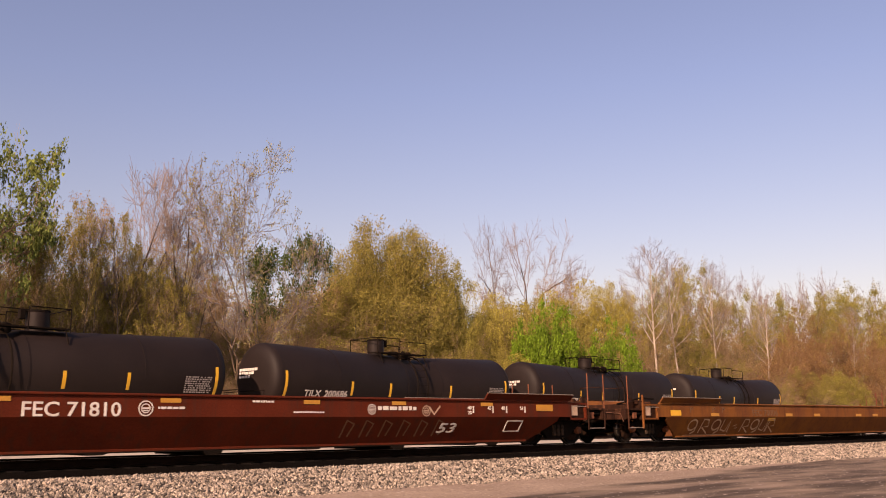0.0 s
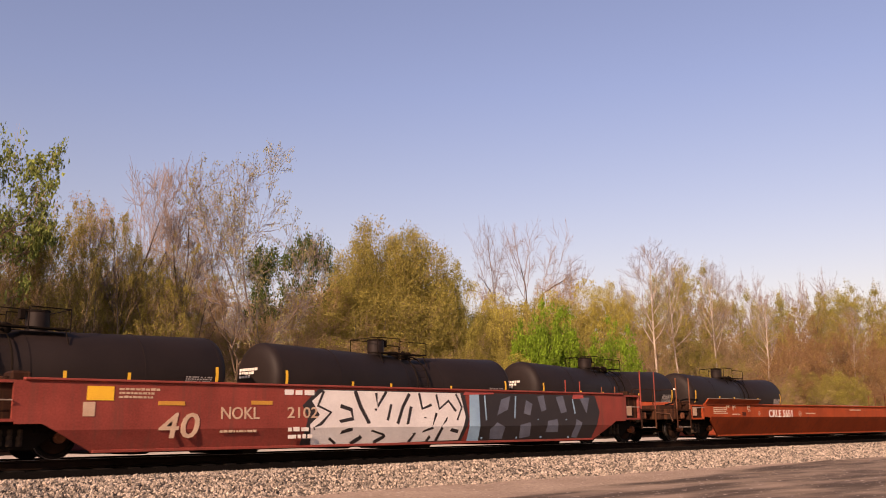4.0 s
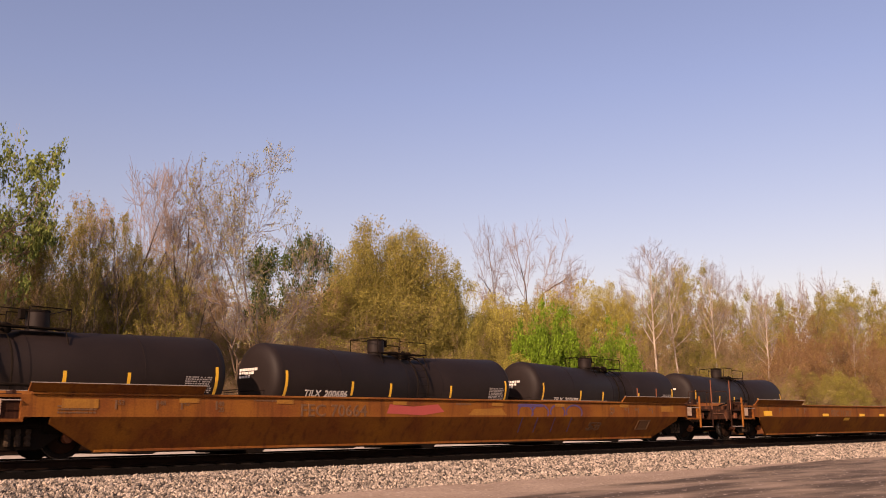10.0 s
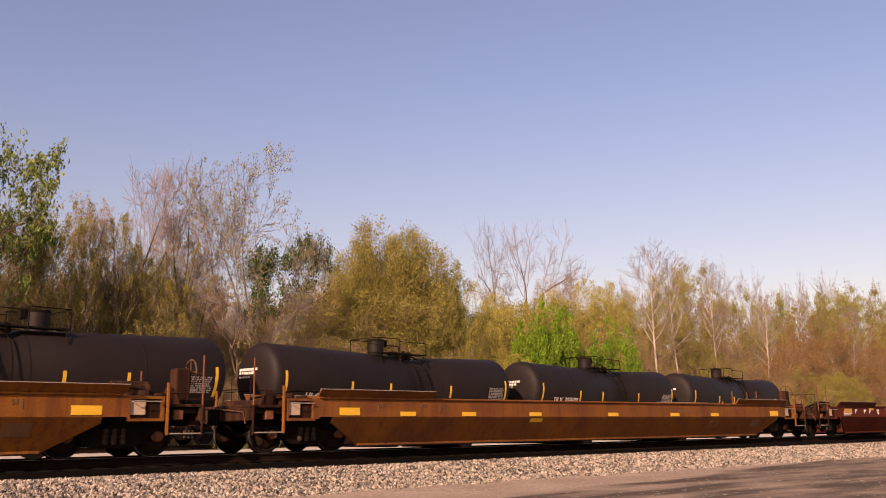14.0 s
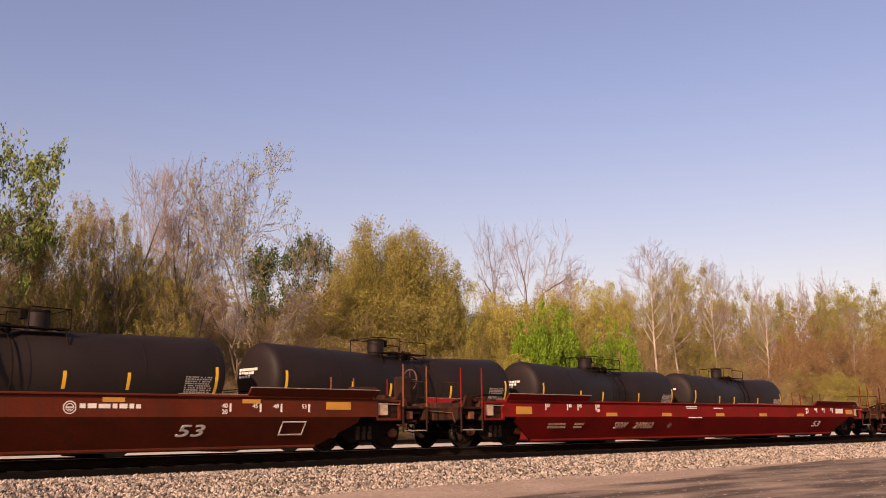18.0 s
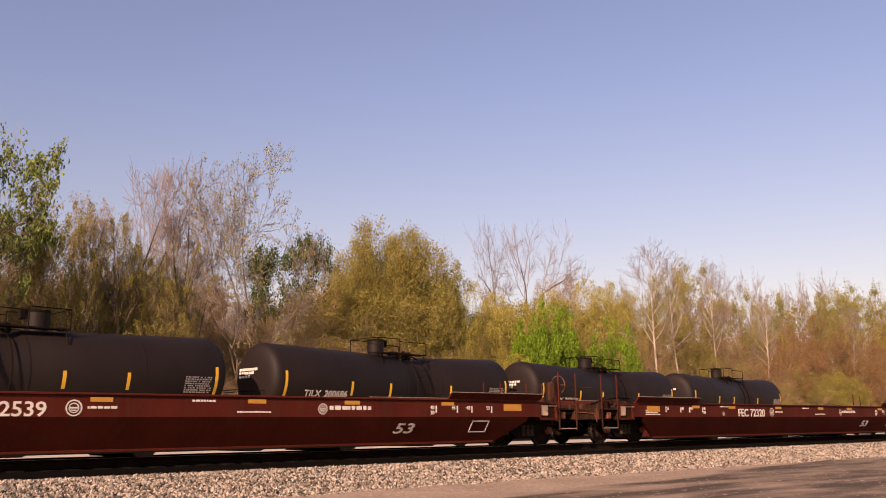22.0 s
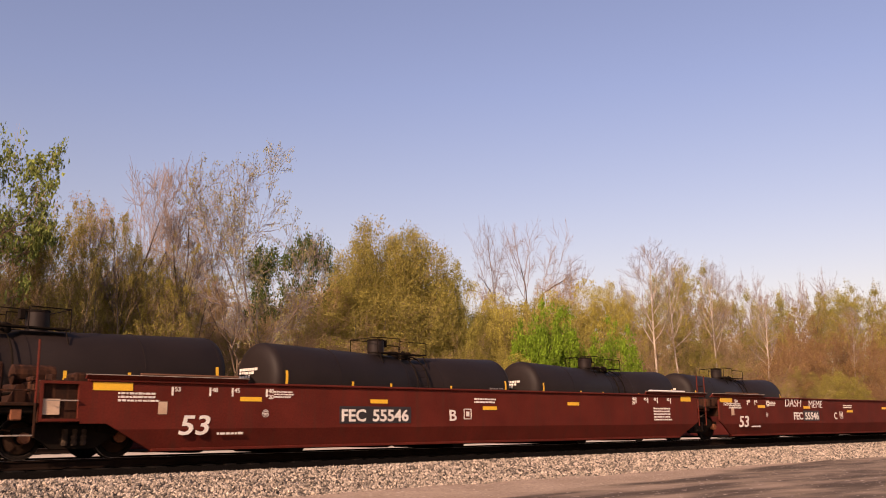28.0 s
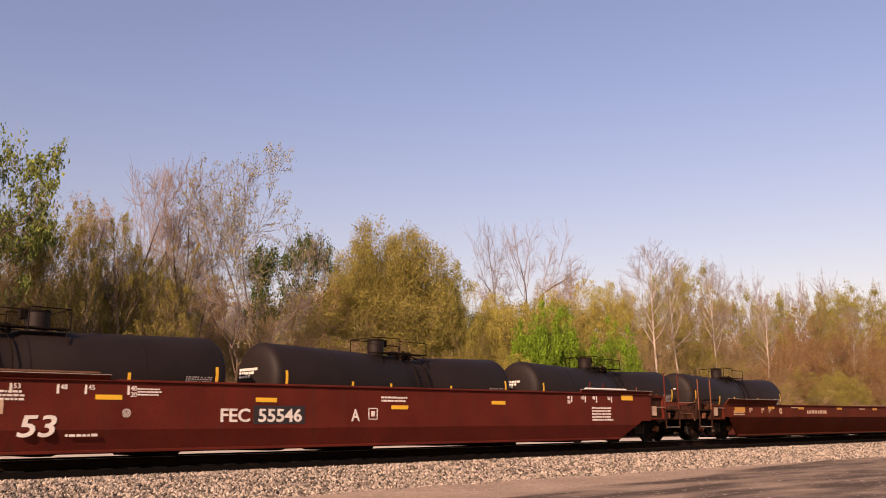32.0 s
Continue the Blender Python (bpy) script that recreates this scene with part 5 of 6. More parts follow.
# the three dark red units of the articulated car
for k, letter in enumerate("BCA"):
    car, h = made[13 + k]
    fit_text(car, "FEC", -4.45, -3.78, 0.665, 0.26, WHITE, 0.03, y=-1.509)
    fit_text(car, "55546", -3.58, -2.52, 0.665, 0.26, WHITE, 0.03, y=-1.509)
    part("number_panel", Shape().box(-0.85 if k == 0 else -0.04, 1.22, -0.05, 0.33, -0.002, 0.002), SPRAY_BLACK, car, "dark repainted panel under the number", pose(-3.66, -1.504, 0.665, rx=90))
    fit_text(car, letter, -1.2, -0.97, 0.67, 0.26, WHITE, 0.02)
    fit_text(car, "53", -8.33, -7.66, 0.42, 0.37, WHITE, 0.02, 0.18, y=-1.51)
    for x, z in ((-6.75, 1.12), (-3.4, 1.11), (0.2, 0.98), (3.5, 1.12)):
        tape(car, x, z, 0.5, 0.09, REFLECT_YELLOW)
    for x, w in ((-h - 0.85 if k == 0 else -h - 0.45, 0.75), (h + 0.25, 0.55)):
        tape(car, x, 1.32, w, 0.15, REFLECT_YELLOW)
    load_marks(car, (-8.5, -7.7, -7.2, -6.4), 1.17)
    load_marks(car, (8.2, 7.5, 7.0, 6.4), 1.17, WHITE, True)
    scrawl_bars(car, -6.2, 1.14, 0.5, 0.16, 3, WHITE)
    scrawl_bars(car, -h - 0.75 if k == 0 else -h - 0.3, 1.02, 0.8, 0.2, 3, WHITE)
    scrawl_bars(car, 7.3, 0.62, 0.95, 0.42, 5, WHITE)
    scrawl_bars(car, -0.35, 1.08, 0.85, 0.15, 2, WHITE)
    scrawl_bars(car, -7.5, 0.38, 0.6, 0.08, 1, WHITE)
    ring_mark(car, -6.4, 0.83, 0.08)
    f = Shape()
    for q in ((-0.13, 0.13, -0.13, -0.11), (-0.13, 0.13, 0.11, 0.13), (-0.13, -0.11, -0.13, 0.13), (0.11, 0.13, -0.13, 0.13), (-0.05, 0.05, -0.06, 0.06)):
        f.box(*q, -0.004, 0.004)
    part("stencil_box", f, WHITE, car, at=pose(-0.59, -1.506, 0.83, rx=90))
    part("notice_plate", Shape().box(-0.09, 0.09, -0.12, 0.12, -0.003, 0.003), CREAM, car, "pale square plate", pose(-8.67, -1.506, 0.93, rx=90))
    if k:
        fit_text(car, "125 T", -9.2, -8.72, 1.14, 0.12, WHITE)
    # rails and loose ends along the top
    part("top_rail", Shape().rod([(-h - 0.3, -1.44, 1.56), (-h + 1.8, -1.44, 1.56)], 0.03, 5), STEEL_RUST, car)
    part("top_rail", Shape().rod([(h - 1.6, -1.44, 1.56), (h + 0.3, -1.44, 1.56)], 0.03, 5), BARE_WHITE, car, "pale rail")
car = made[14][0]
fit_text(car, "DASH", -5.07, -3.8, 1.13, 0.30, SPRAY_WHITE, -0.012, 0.25, y=-1.512)
fit_text(car, "MEME", -3.24, -2.14, 1.10, 0.28, SPRAY_WHITE, -0.012, 0.1, y=-1.512)


# ---- tank cars standing on the siding ----
def tank_car():
    t = thing("tank_car", "black railway tank car with yellow side tapes, standing on the siding", "tank car", "tank cars on the siding")
    r, z, h = 1.497, 2.60, 7.36
    axis = Matrix.Translation((0, 0, z))
    dish = [(0.45, 0.02), (0.44, 0.6), (0.405, 1.0), (0.34, 1.26), (0.24, 1.41), (0.12, 1.475), (0.0, r)]

    def sag(s):
        """The two halves of the tank slope down to its middle."""
        s.v = [(p[0], p[1], p[2] + 0.07 - 0.22 * max(0.0, 1 - abs(p[0] - 1.0) / h)) for p in s.v]
        return s
    prof = [(-h - a, b) for a, b in dish] + [(0.0, r), (0.35, r - 0.15), (1.75, r - 0.15), (2.1, r)] + [(h + a, b) for a, b in dish[::-1]]
    shell = part("tank_shell", sag(Shape().lathe(prof, axis, 56)), TANK_BLACK, t, smooth=True)
    for x in (-h + 0.04, -4.2, -0.05, 2.3, 5.0, h - 0.04):
        part("weld_seam", sag(Shape().lathe([(x - 0.03, r - 0.02), (x - 0.03, r + 0.006), (x + 0.03, r + 0.006), (x + 0.03, r - 0.02)], axis, 56)), TANK_BLACK, shell)
    for x in (0.55, 1.25):
        pts = [(x, -(r + 0.03) * math.cos(a), z - 0.12 + (r + 0.03) * math.sin(a)) for a in (radians(d) for d in range(-60, 241, 15))]
        part("ladder_strap", Shape().rod(pts, 0.035, 6), STEEL_DARK, shell)
    for i in range(9):
        a = radians(-40 + i * 14)
        part("rung", Shape().rod([(0.55, -(r + 0.05) * math.cos(a), z - 0.12 + (r + 0.05) * math.sin(a)), (1.25, -(r + 0.05) * math.cos(a), z - 0.12 + (r + 0.05) * math.sin(a))], 0.014, 4), STEEL_DARK, shell)
    # tapes on the near flank follow the round of the shell
    for side, x, z0, z1 in [(sd, *q) for sd in (-1, 1) for q in ((-7.18, 1.80, 2.93), (-3.55, 1.98, 2.58), (-1.21, 1.96, 2.56), (2.9, 1.98, 2.56), (7.18, 1.82, 2.92))]:
        zc = z + 0.07 - 0.22 * max(0.0, 1 - abs(x - 1.0) / h)
        a0, a1 = math.asin((z0 - zc) / r), math.asin((z1 - zc) / r)
        rr = r + 0.008
        s = Shape()
        n = 7
        ang = [a0 + (a1 - a0) * i / n for i in range(n + 1)]
        vv = [(x + dx, side * q * math.cos(a), zc + q * math.sin(a)) for a in ang for dx in (-0.062, 0.062) for q in (rr, rr - 0.006)]
        ff = []
        for i in range(n):
            o, p = 4 * i, 4 * i + 4
            ff += [(o, o + 2, p + 2, p), (o + 1, p + 1, p + 3, o + 3), (o, p, p + 1, o + 1), (o + 2, o + 3, p + 3, p + 2)]
        s.add(vv, ff)
        part("side_tape", s, REFLECT_YELLOW, shell, "yellow reflective tape")
    # manway, valve housing, platform with rails
    man = part("manway", Shape().lathe([(z + r - 0.2, 0.36), (z + r + 0.02, 0.36), (z + r + 0.02, 0.40), (z + r + 0.54, 0.40), (z + r + 0.60, 0.34)], Matrix.Translation((-0.8, 0, -0.02)), 20, "z"), TANK_BLACK, t, "dark protective housing", smooth=True)
    part("manway_lid", Shape().lathe([(z + r + 0.58, 0.42), (z + r + 0.63, 0.40), (z + r + 0.66, 0.1)], Matrix.Translation((-0.8, 0, -0.02)), 20, "z"), STEEL_DARK, man)
    part("lid_hinge", Shape().box(-0.34, -0.14, -0.12, 0.12, z + r + 0.28, z + r + 0.62, 0.02), STEEL_DARK, man)
    part("hatch", Shape().lathe([(z + r - 0.4, 0.26), (z + r + 0.12, 0.26), (z + r + 0.16, 0.2)], Matrix.Translation((0.35, 0, -0.06)), 16, "z"), STEEL_DARK, t)
    part("valve", Shape().box(1.2, 1.45, -0.15, 0.15, z + r - 0.3, z + r + 0.12, 0.03), STEEL_DARK, t)
    part("valve", Shape().lathe([(z + r - 0.3, 0.10), (z + r + 0.10, 0.10), (z + r + 0.14, 0.05)], Matrix.Translation((0.85, -0.2, 0)), 10, "z"), STEEL_DARK, t)
    for sgn in (-1, 1):
        plat = part("platform", Shape().box(-1.55, 1.7, *sorted((sgn * 0.45, sgn * 0.95)), z + r - 0.10, z + r - 0.05), STEEL_DARK, t)
        part("platform_bracket", Shape().rod([(-1.4, sgn * 0.9, z + r - 0.08), (-1.4, sgn * 1.2, z + 0.9)], 0.025, 5), STEEL_DARK, plat)
        part("platform_bracket", Shape().rod([(1.5, sgn * 0.9, z + r - 0.08), (1.5, sgn * 1.2, z + 0.85)], 0.025, 5), STEEL_DARK, plat)
        for x, top in ((-1.55, 0.62), (-0.1, 0.62), (1.7, 0.50)):
            part("rail_post", Shape().rod([(x, sgn * 0.95, z + r - 0.2), (x, sgn * 0.95, z + r + top)], 0.022, 5), STEEL_DARK, plat)
        part("handrail", Shape().rod([(-1.55, sgn * 0.95, z + r + 0.62), (-0.1, sgn * 0.95, z + r + 0.62)], 0.022, 5), STEEL_DARK, plat)
        part("handrail", Shape().rod([(-0.1, sgn * 0.95, z + r + 0.50), (1.7, sgn * 0.95, z + r + 0.50)], 0.022, 5), STEEL_DARK, plat)
    part("end_handrail", Shape().rod([(-1.55, -0.95, z + r + 0.62), (-1.55, 0.95, z + r + 0.62)], 0.022, 5), STEEL_DARK, t)
    # under frame and trucks
    for d in (-1, 1):
        part("stub_sill", Shape().box(*sorted((d * 5.4, d * 8.3)), -0.3, 0.3, 0.75, 1.15, 0.02), STEEL_DARK, t)
        part("head_saddle", Shape().box(*sorted((d * 6.1, d * 6.5)), -1.1, 1.1, 1.05, 1.6, 0.05), STEEL_DARK, t)
        part("coupler", Shape().box(*sorted((d * 8.25, d * 8.9)), -0.13, 0.13, 0.74, 1.02, 0.04), STEEL_RUST, t)
        part("step_board", Shape().box(*sorted((d * 7.9, d * 8.3)), -1.4, 1.4, 1.15, 1.2), STEEL_DARK, t)
        part("end_rail", Shape().rod([(d * 8.25, -1.4, 1.2), (d * 8.25, -1.4, 2.1), (d * 8.25, 1.4, 2.1), (d * 8.25, 1.4, 1.2)], 0.02, 5), STEEL_DARK, t)
        q = copy_thing(STILL_TRUCK, pose(d * 6.3, 0, 0))
        q.parent = t
    for sgn in (-1, 1):
        part("side_sill", Shape().rod([(-7.8, sgn * 1.42, 1.18), (7.8, sgn * 1.42, 1.18)], 0.03, 5), STEEL_DARK, t)
    # stencils: data block near one end, white panel on the head
    s = Shape()
    rnd = random.Random(2)
    for row in range(8):
        x = 0.0
        while x < 1.1:
            w = rnd.uniform(0.03, 0.11)
            s.box(x, min(x + w, 1.15), row * 0.082, 0.05 + row * 0.082, -0.004, 0.004)
            x += w + (0.03 if rnd.random() < 0.88 else 0.09)
    tagged(part("stencil", s, WORN_GREY, shell, "worn pale stencil lines", pose(5.8, -1.405, 1.93, rx=105)), kind="stuff")
    s = Shape()
    for row in range(3):
        x = 0.0
        while x < 1.2 - 0.25 * row:
            w = rnd.uniform(0.1, 0.24)
            s.box(x, x + w, 0.02 + (2 - row) * 0.15, 0.13 + (2 - row) * 0.15, -0.004, 0.004)
            x += w + 0.04
    tagged(part("head_stencil", s, WHITE, shell, "white stencil lines on the domed head", Matrix.Translation((-h - 0.49, 0.92, 2.66)) @ Euler((radians(90), 0, radians(-90))).to_matrix().to_4x4() @ pose(0, 0, 0, rx=-3)), kind="stuff")
    return t


STILL_TRUCK = new("truck")
for ob in TRUCKS["plain"][0].children:
    q = ob.copy()
    scene.collection.objects.link(q)
    q.parent = STILL_TRUCK
    q.animation_data_clear()
    if ob.name.startswith("wheelset"):
        q.rotation_mode = "XYZ"
        q.matrix_basis = pose(ob.location.x, 0, 0.39)
        for o2 in ob.children:
            q2 = o2.copy()
            scene.collection.objects.link(q2)
            q2.parent = q
tank = tank_car()
tank.matrix_basis = SIDING
tanks = [tank, copy_thing(tank, SIDING @ pose(-17.72, 0, 0, rz=180)), copy_thing(tank, SIDING @ pose(17.72, 0, 0)), copy_thing(tank, SIDING @ pose(35.43, 0, 0))]
for o in [STILL_TRUCK, TRUCKS["plain"][0], TRUCKS["heavy"][0]]:
    for q in [*o.children_recursive, o]:
        bpy.data.objects.remove(q)
for tk, text in ((tank, "TILX 200686"), (tanks[2], "TILX 200688")):
    for word, x in zip(text.split(" "), (-6.2, -5.1)):
        part("lettering", letters(word, 0.29, WHITE, 0.02, width=1.05), WHITE, tk, at=pose(x, -1.345, 1.90, rx=116))
s = Shape()
rnd = random.Random(9)
for row in range(8):
    x = 0.0
    while x < 1.1:
        w = rnd.uniform(0.03, 0.11)
        s.box(x, min(x + w, 1.15), row * 0.082, row * 0.082 + 0.05, -0.004, 0.004)
        x += w + (0.03 if rnd.random() < 0.88 else 0.09)
tagged(part("stencil", s, WORN_GREY, tanks[1], "worn pale stencil lines", pose(-5.8, 1.405, 1.93, rx=105, rz=180)), kind="stuff")


# ---- the wood behind the siding ----
def grow(rnd, height=12.0, base=0.3, wide=0.28, trunks=1, fork=0.4, limbs=7, kids=(6, 5, 4), spread=40, ratio=0.55, rise=0.03, wob=0.17, thick=0.011,
         floor=0.006, leader=False, along=0.3, square=2.0):
    """One tree: trunk, limbs, boughs and twigs, each dividing in turn, as (points, r0, r1, level), and the twig ends where leaves sit.
    Its crown fills a rounded body: base is its foot and wide its half width, as shares of the height. fork: where the limbs part; leader: the trunk runs on to the top."""
    rods, ends = [], []
    up = Vector((0, 0, 1))
    last = len(kids) + 1
    mid, half, broad = height * (1 + base) / 2, height * (1 - base) / 2, height * wide

    def room(p, d):
        """How far it is from p along d to the crown's outside."""
        q = Vector((p.x / broad, p.y / broad, (p.z - mid) / half))
        e = Vector((d.x / broad, d.y / broad, d.z / half))
        a, b, c = e.dot(e), q.dot(e), q.dot(q) - 1
        k = b * b - a * c
        return (-b + math.sqrt(k)) / a if k > 0 and -b + math.sqrt(k) > 0 else 0.0

    def shake(k):
        return Vector((rnd.gauss(0, 1), rnd.gauss(0, 1), rnd.gauss(0, 0.7))) * k

    def part_from(d, angle, turn):
        a = d.orthogonal().normalized()
        c = d.cross(a)
        return (d * math.cos(angle) + (a * math.cos(turn) + c * math.sin(turn)) * math.sin(angle)).normalized()

    def shoot(p, d, length, r, level):
        n = (7, 5, 3, 2, 1)[min(level, 4)]
        pts = [p]
        for i in range(n):
            d = (d + shake(wob * (0.35 if level == 0 else 1)) + up * rise * (1 if level else 0.3)).normalized()
            p = p + d * (length / n)
            pts.append(p)
        r1 = max(floor * 0.7, r * (0.55 if level < 3 else 0.6) * (0.3 if level == 0 and leader else 1))
        rods.append((pts, r, r1, level))
        if level >= last:
            ends.append(pts[-1])
            ends.append(pts[0].lerp(pts[-1], 0.5))
            return
        turn = rnd.uniform(0, 6.283)
        count = limbs if level == 0 else kids[level - 1]
        first = (base + 0.03 if leader else 0.6) if level == 0 else along
        for j in range(count):
            u = first + (1 - first) * (j + rnd.random()) / count
            q = min(u * n, n - 0.001)
            at = pts[int(q)].lerp(pts[int(q) + 1], q - int(q))
            line = (pts[int(q) + 1] - pts[int(q)]).normalized()
            turn += 2.4 + rnd.uniform(-0.5, 0.5)
            angle = radians(max(10.0, rnd.gauss(spread * (1.0 if level or leader else 1.25), 11)))
            way = part_from(line, angle, turn)
            free = room(at, way)
            if level == 0:
                far = max(free * rnd.uniform(0.55, 0.92), height * 0.06)
            else:
                far = min(length * ratio * (1.25 - 0.5 * u) * rnd.uniform(0.7, 1.3), free * rnd.uniform(0.9, 1.2) + height * 0.012)
            here = r + (r1 - r) * u
            shoot(at, way, far, max(floor, here * (0.6 if level == 0 else 0.58)), level + 1)
        if level:
            shoot(pts[-1], d, min(length * ratio * rnd.uniform(0.6, 1.0), room(pts[-1], d) * rnd.uniform(0.9, 1.2) + height * 0.012), max(floor, r1 * 0.9), level + 1)

    for k in range(trunks):
        a = 6.283 * (k + rnd.random() * 0.6) / trunks
        tip = 0.0 if trunks == 1 else 0.14 + 0.16 * rnd.random()
        d = Vector((math.cos(a) * tip, math.sin(a) * tip, 1)).normalized()
        off = 0.0 if trunks == 1 else 0.01 * height * trunks
        shoot(Vector((math.cos(a) * off, math.sin(a) * off, -0.3)), d, height * (0.93 if leader else fork), height * thick * (1 if trunks == 1 else 0.75), 0)
    top = 0.97 * max(p.z for p in ends)
    k = height / top
    return [([p * k for p in pts], a, b, level) for pts, a, b, level in rods], [p * k for p in ends]


def wood_mesh(rods, mat, twig_mat):
    v, f, mi = [], [], []
    for pts, ra, rb, level in rods:
        n = 7 if level == 0 else 5 if level == 1 else 3
        k = len(pts)
        o = len(v)
        for i, p in enumerate(pts):
            d = (pts[min(i + 1, k - 1)] - pts[max(i - 1, 0)]).normalized()
            a = d.orthogonal().normalized()
            c = d.cross(a)
            r = ra + (rb - ra) * i / (k - 1)
            for j in range(n):
                t = 6.2832 * j / n
                v.append(tuple(p + (a * math.cos(t) + c * math.sin(t)) * r))
        for i in range(k - 1):
            for j in range(n):
                f.append((o + i * n + j, o + i * n + (j + 1) % n, o + (i + 1) * n + (j + 1) % n, o + (i + 1) * n + j))
                mi.append(0 if level < 2 else 1)
    me = bpy.data.meshes.new("trunk")
    me.from_pydata(v, [], f)
    me.materials.append(mat)
    me.materials.append(twig_mat)
    me.polygons.foreach_set("material_index", mi)
    return me


def leaf_mesh(seed, ends, count, size, scatter, mat, clump, high):
    """Small folded leaves round the twig ends, thicker on some boughs than on others, and towards the top where high is set."""
    rnd = np.random.default_rng(seed)
    ends = np.array([tuple(t) for t in ends])
    a, b, c, d = rnd.uniform(0, 6, 4)
    wave = np.sin(ends[:, 0] * 1.9 + a) + np.sin(ends[:, 1] * 1.7 + b) + np.sin(ends[:, 2] * 2.1 + c) + np.sin(ends.sum(1) * 0.9 + d)
    cell = np.floor(ends / 0.9).astype(int)
    _, at, crowd = np.unique(cell, axis=0, return_inverse=True, return_counts=True)
    weight = np.clip(1 + clump * wave, 0.02, None) * (0.15 + ends[:, 2] / ends[:, 2].max()) ** high / crowd[at.ravel()] ** 0.75
    c = ends[rnd.choice(len(ends), count, p=weight / weight.sum())] + rnd.normal(0, scatter, (count, 3)) * (1, 1, 0.8)
    c[:, 2] = np.maximum(c[:, 2], 0.2)
    a = rnd.normal(0, 1, (count, 3))
    a /= np.linalg.norm(a, axis=1, keepdims=True)
    b = np.cross(a, rnd.normal(0, 1, (count, 3)))
    b /= np.linalg.norm(b, axis=1, keepdims=True)
    s = size * rnd.uniform(0.6, 1.35, (count, 1))
    v = np.stack([c - a * s, c + b * s * 0.55, c + a * s, c - b * s * 0.55], 1).reshape(-1, 3)
    me = bpy.data.meshes.new("crown")
    me.from_pydata(v.tolist(), [], np.arange(4 * count).reshape(-1, 4).tolist())
    me.materials.append(mat)
    return me


TALL_AS = 12.0


def tree_kind(seed, label, bark, twig, leaf, leaves, size=0.04, scatter=0.15, clump=0.35, high=0.0, name="tree", **more):
    rods, ends = grow(random.Random(seed), TALL_AS, **more)
    t = tagged(new(name), label, name, "trees of the wood")
    part("trunk", wood_mesh(rods, bark, twig), bark, t)
    part("crown", leaf_mesh(seed, ends, leaves, size, scatter, leaf, clump, high), leaf, t)
    return t


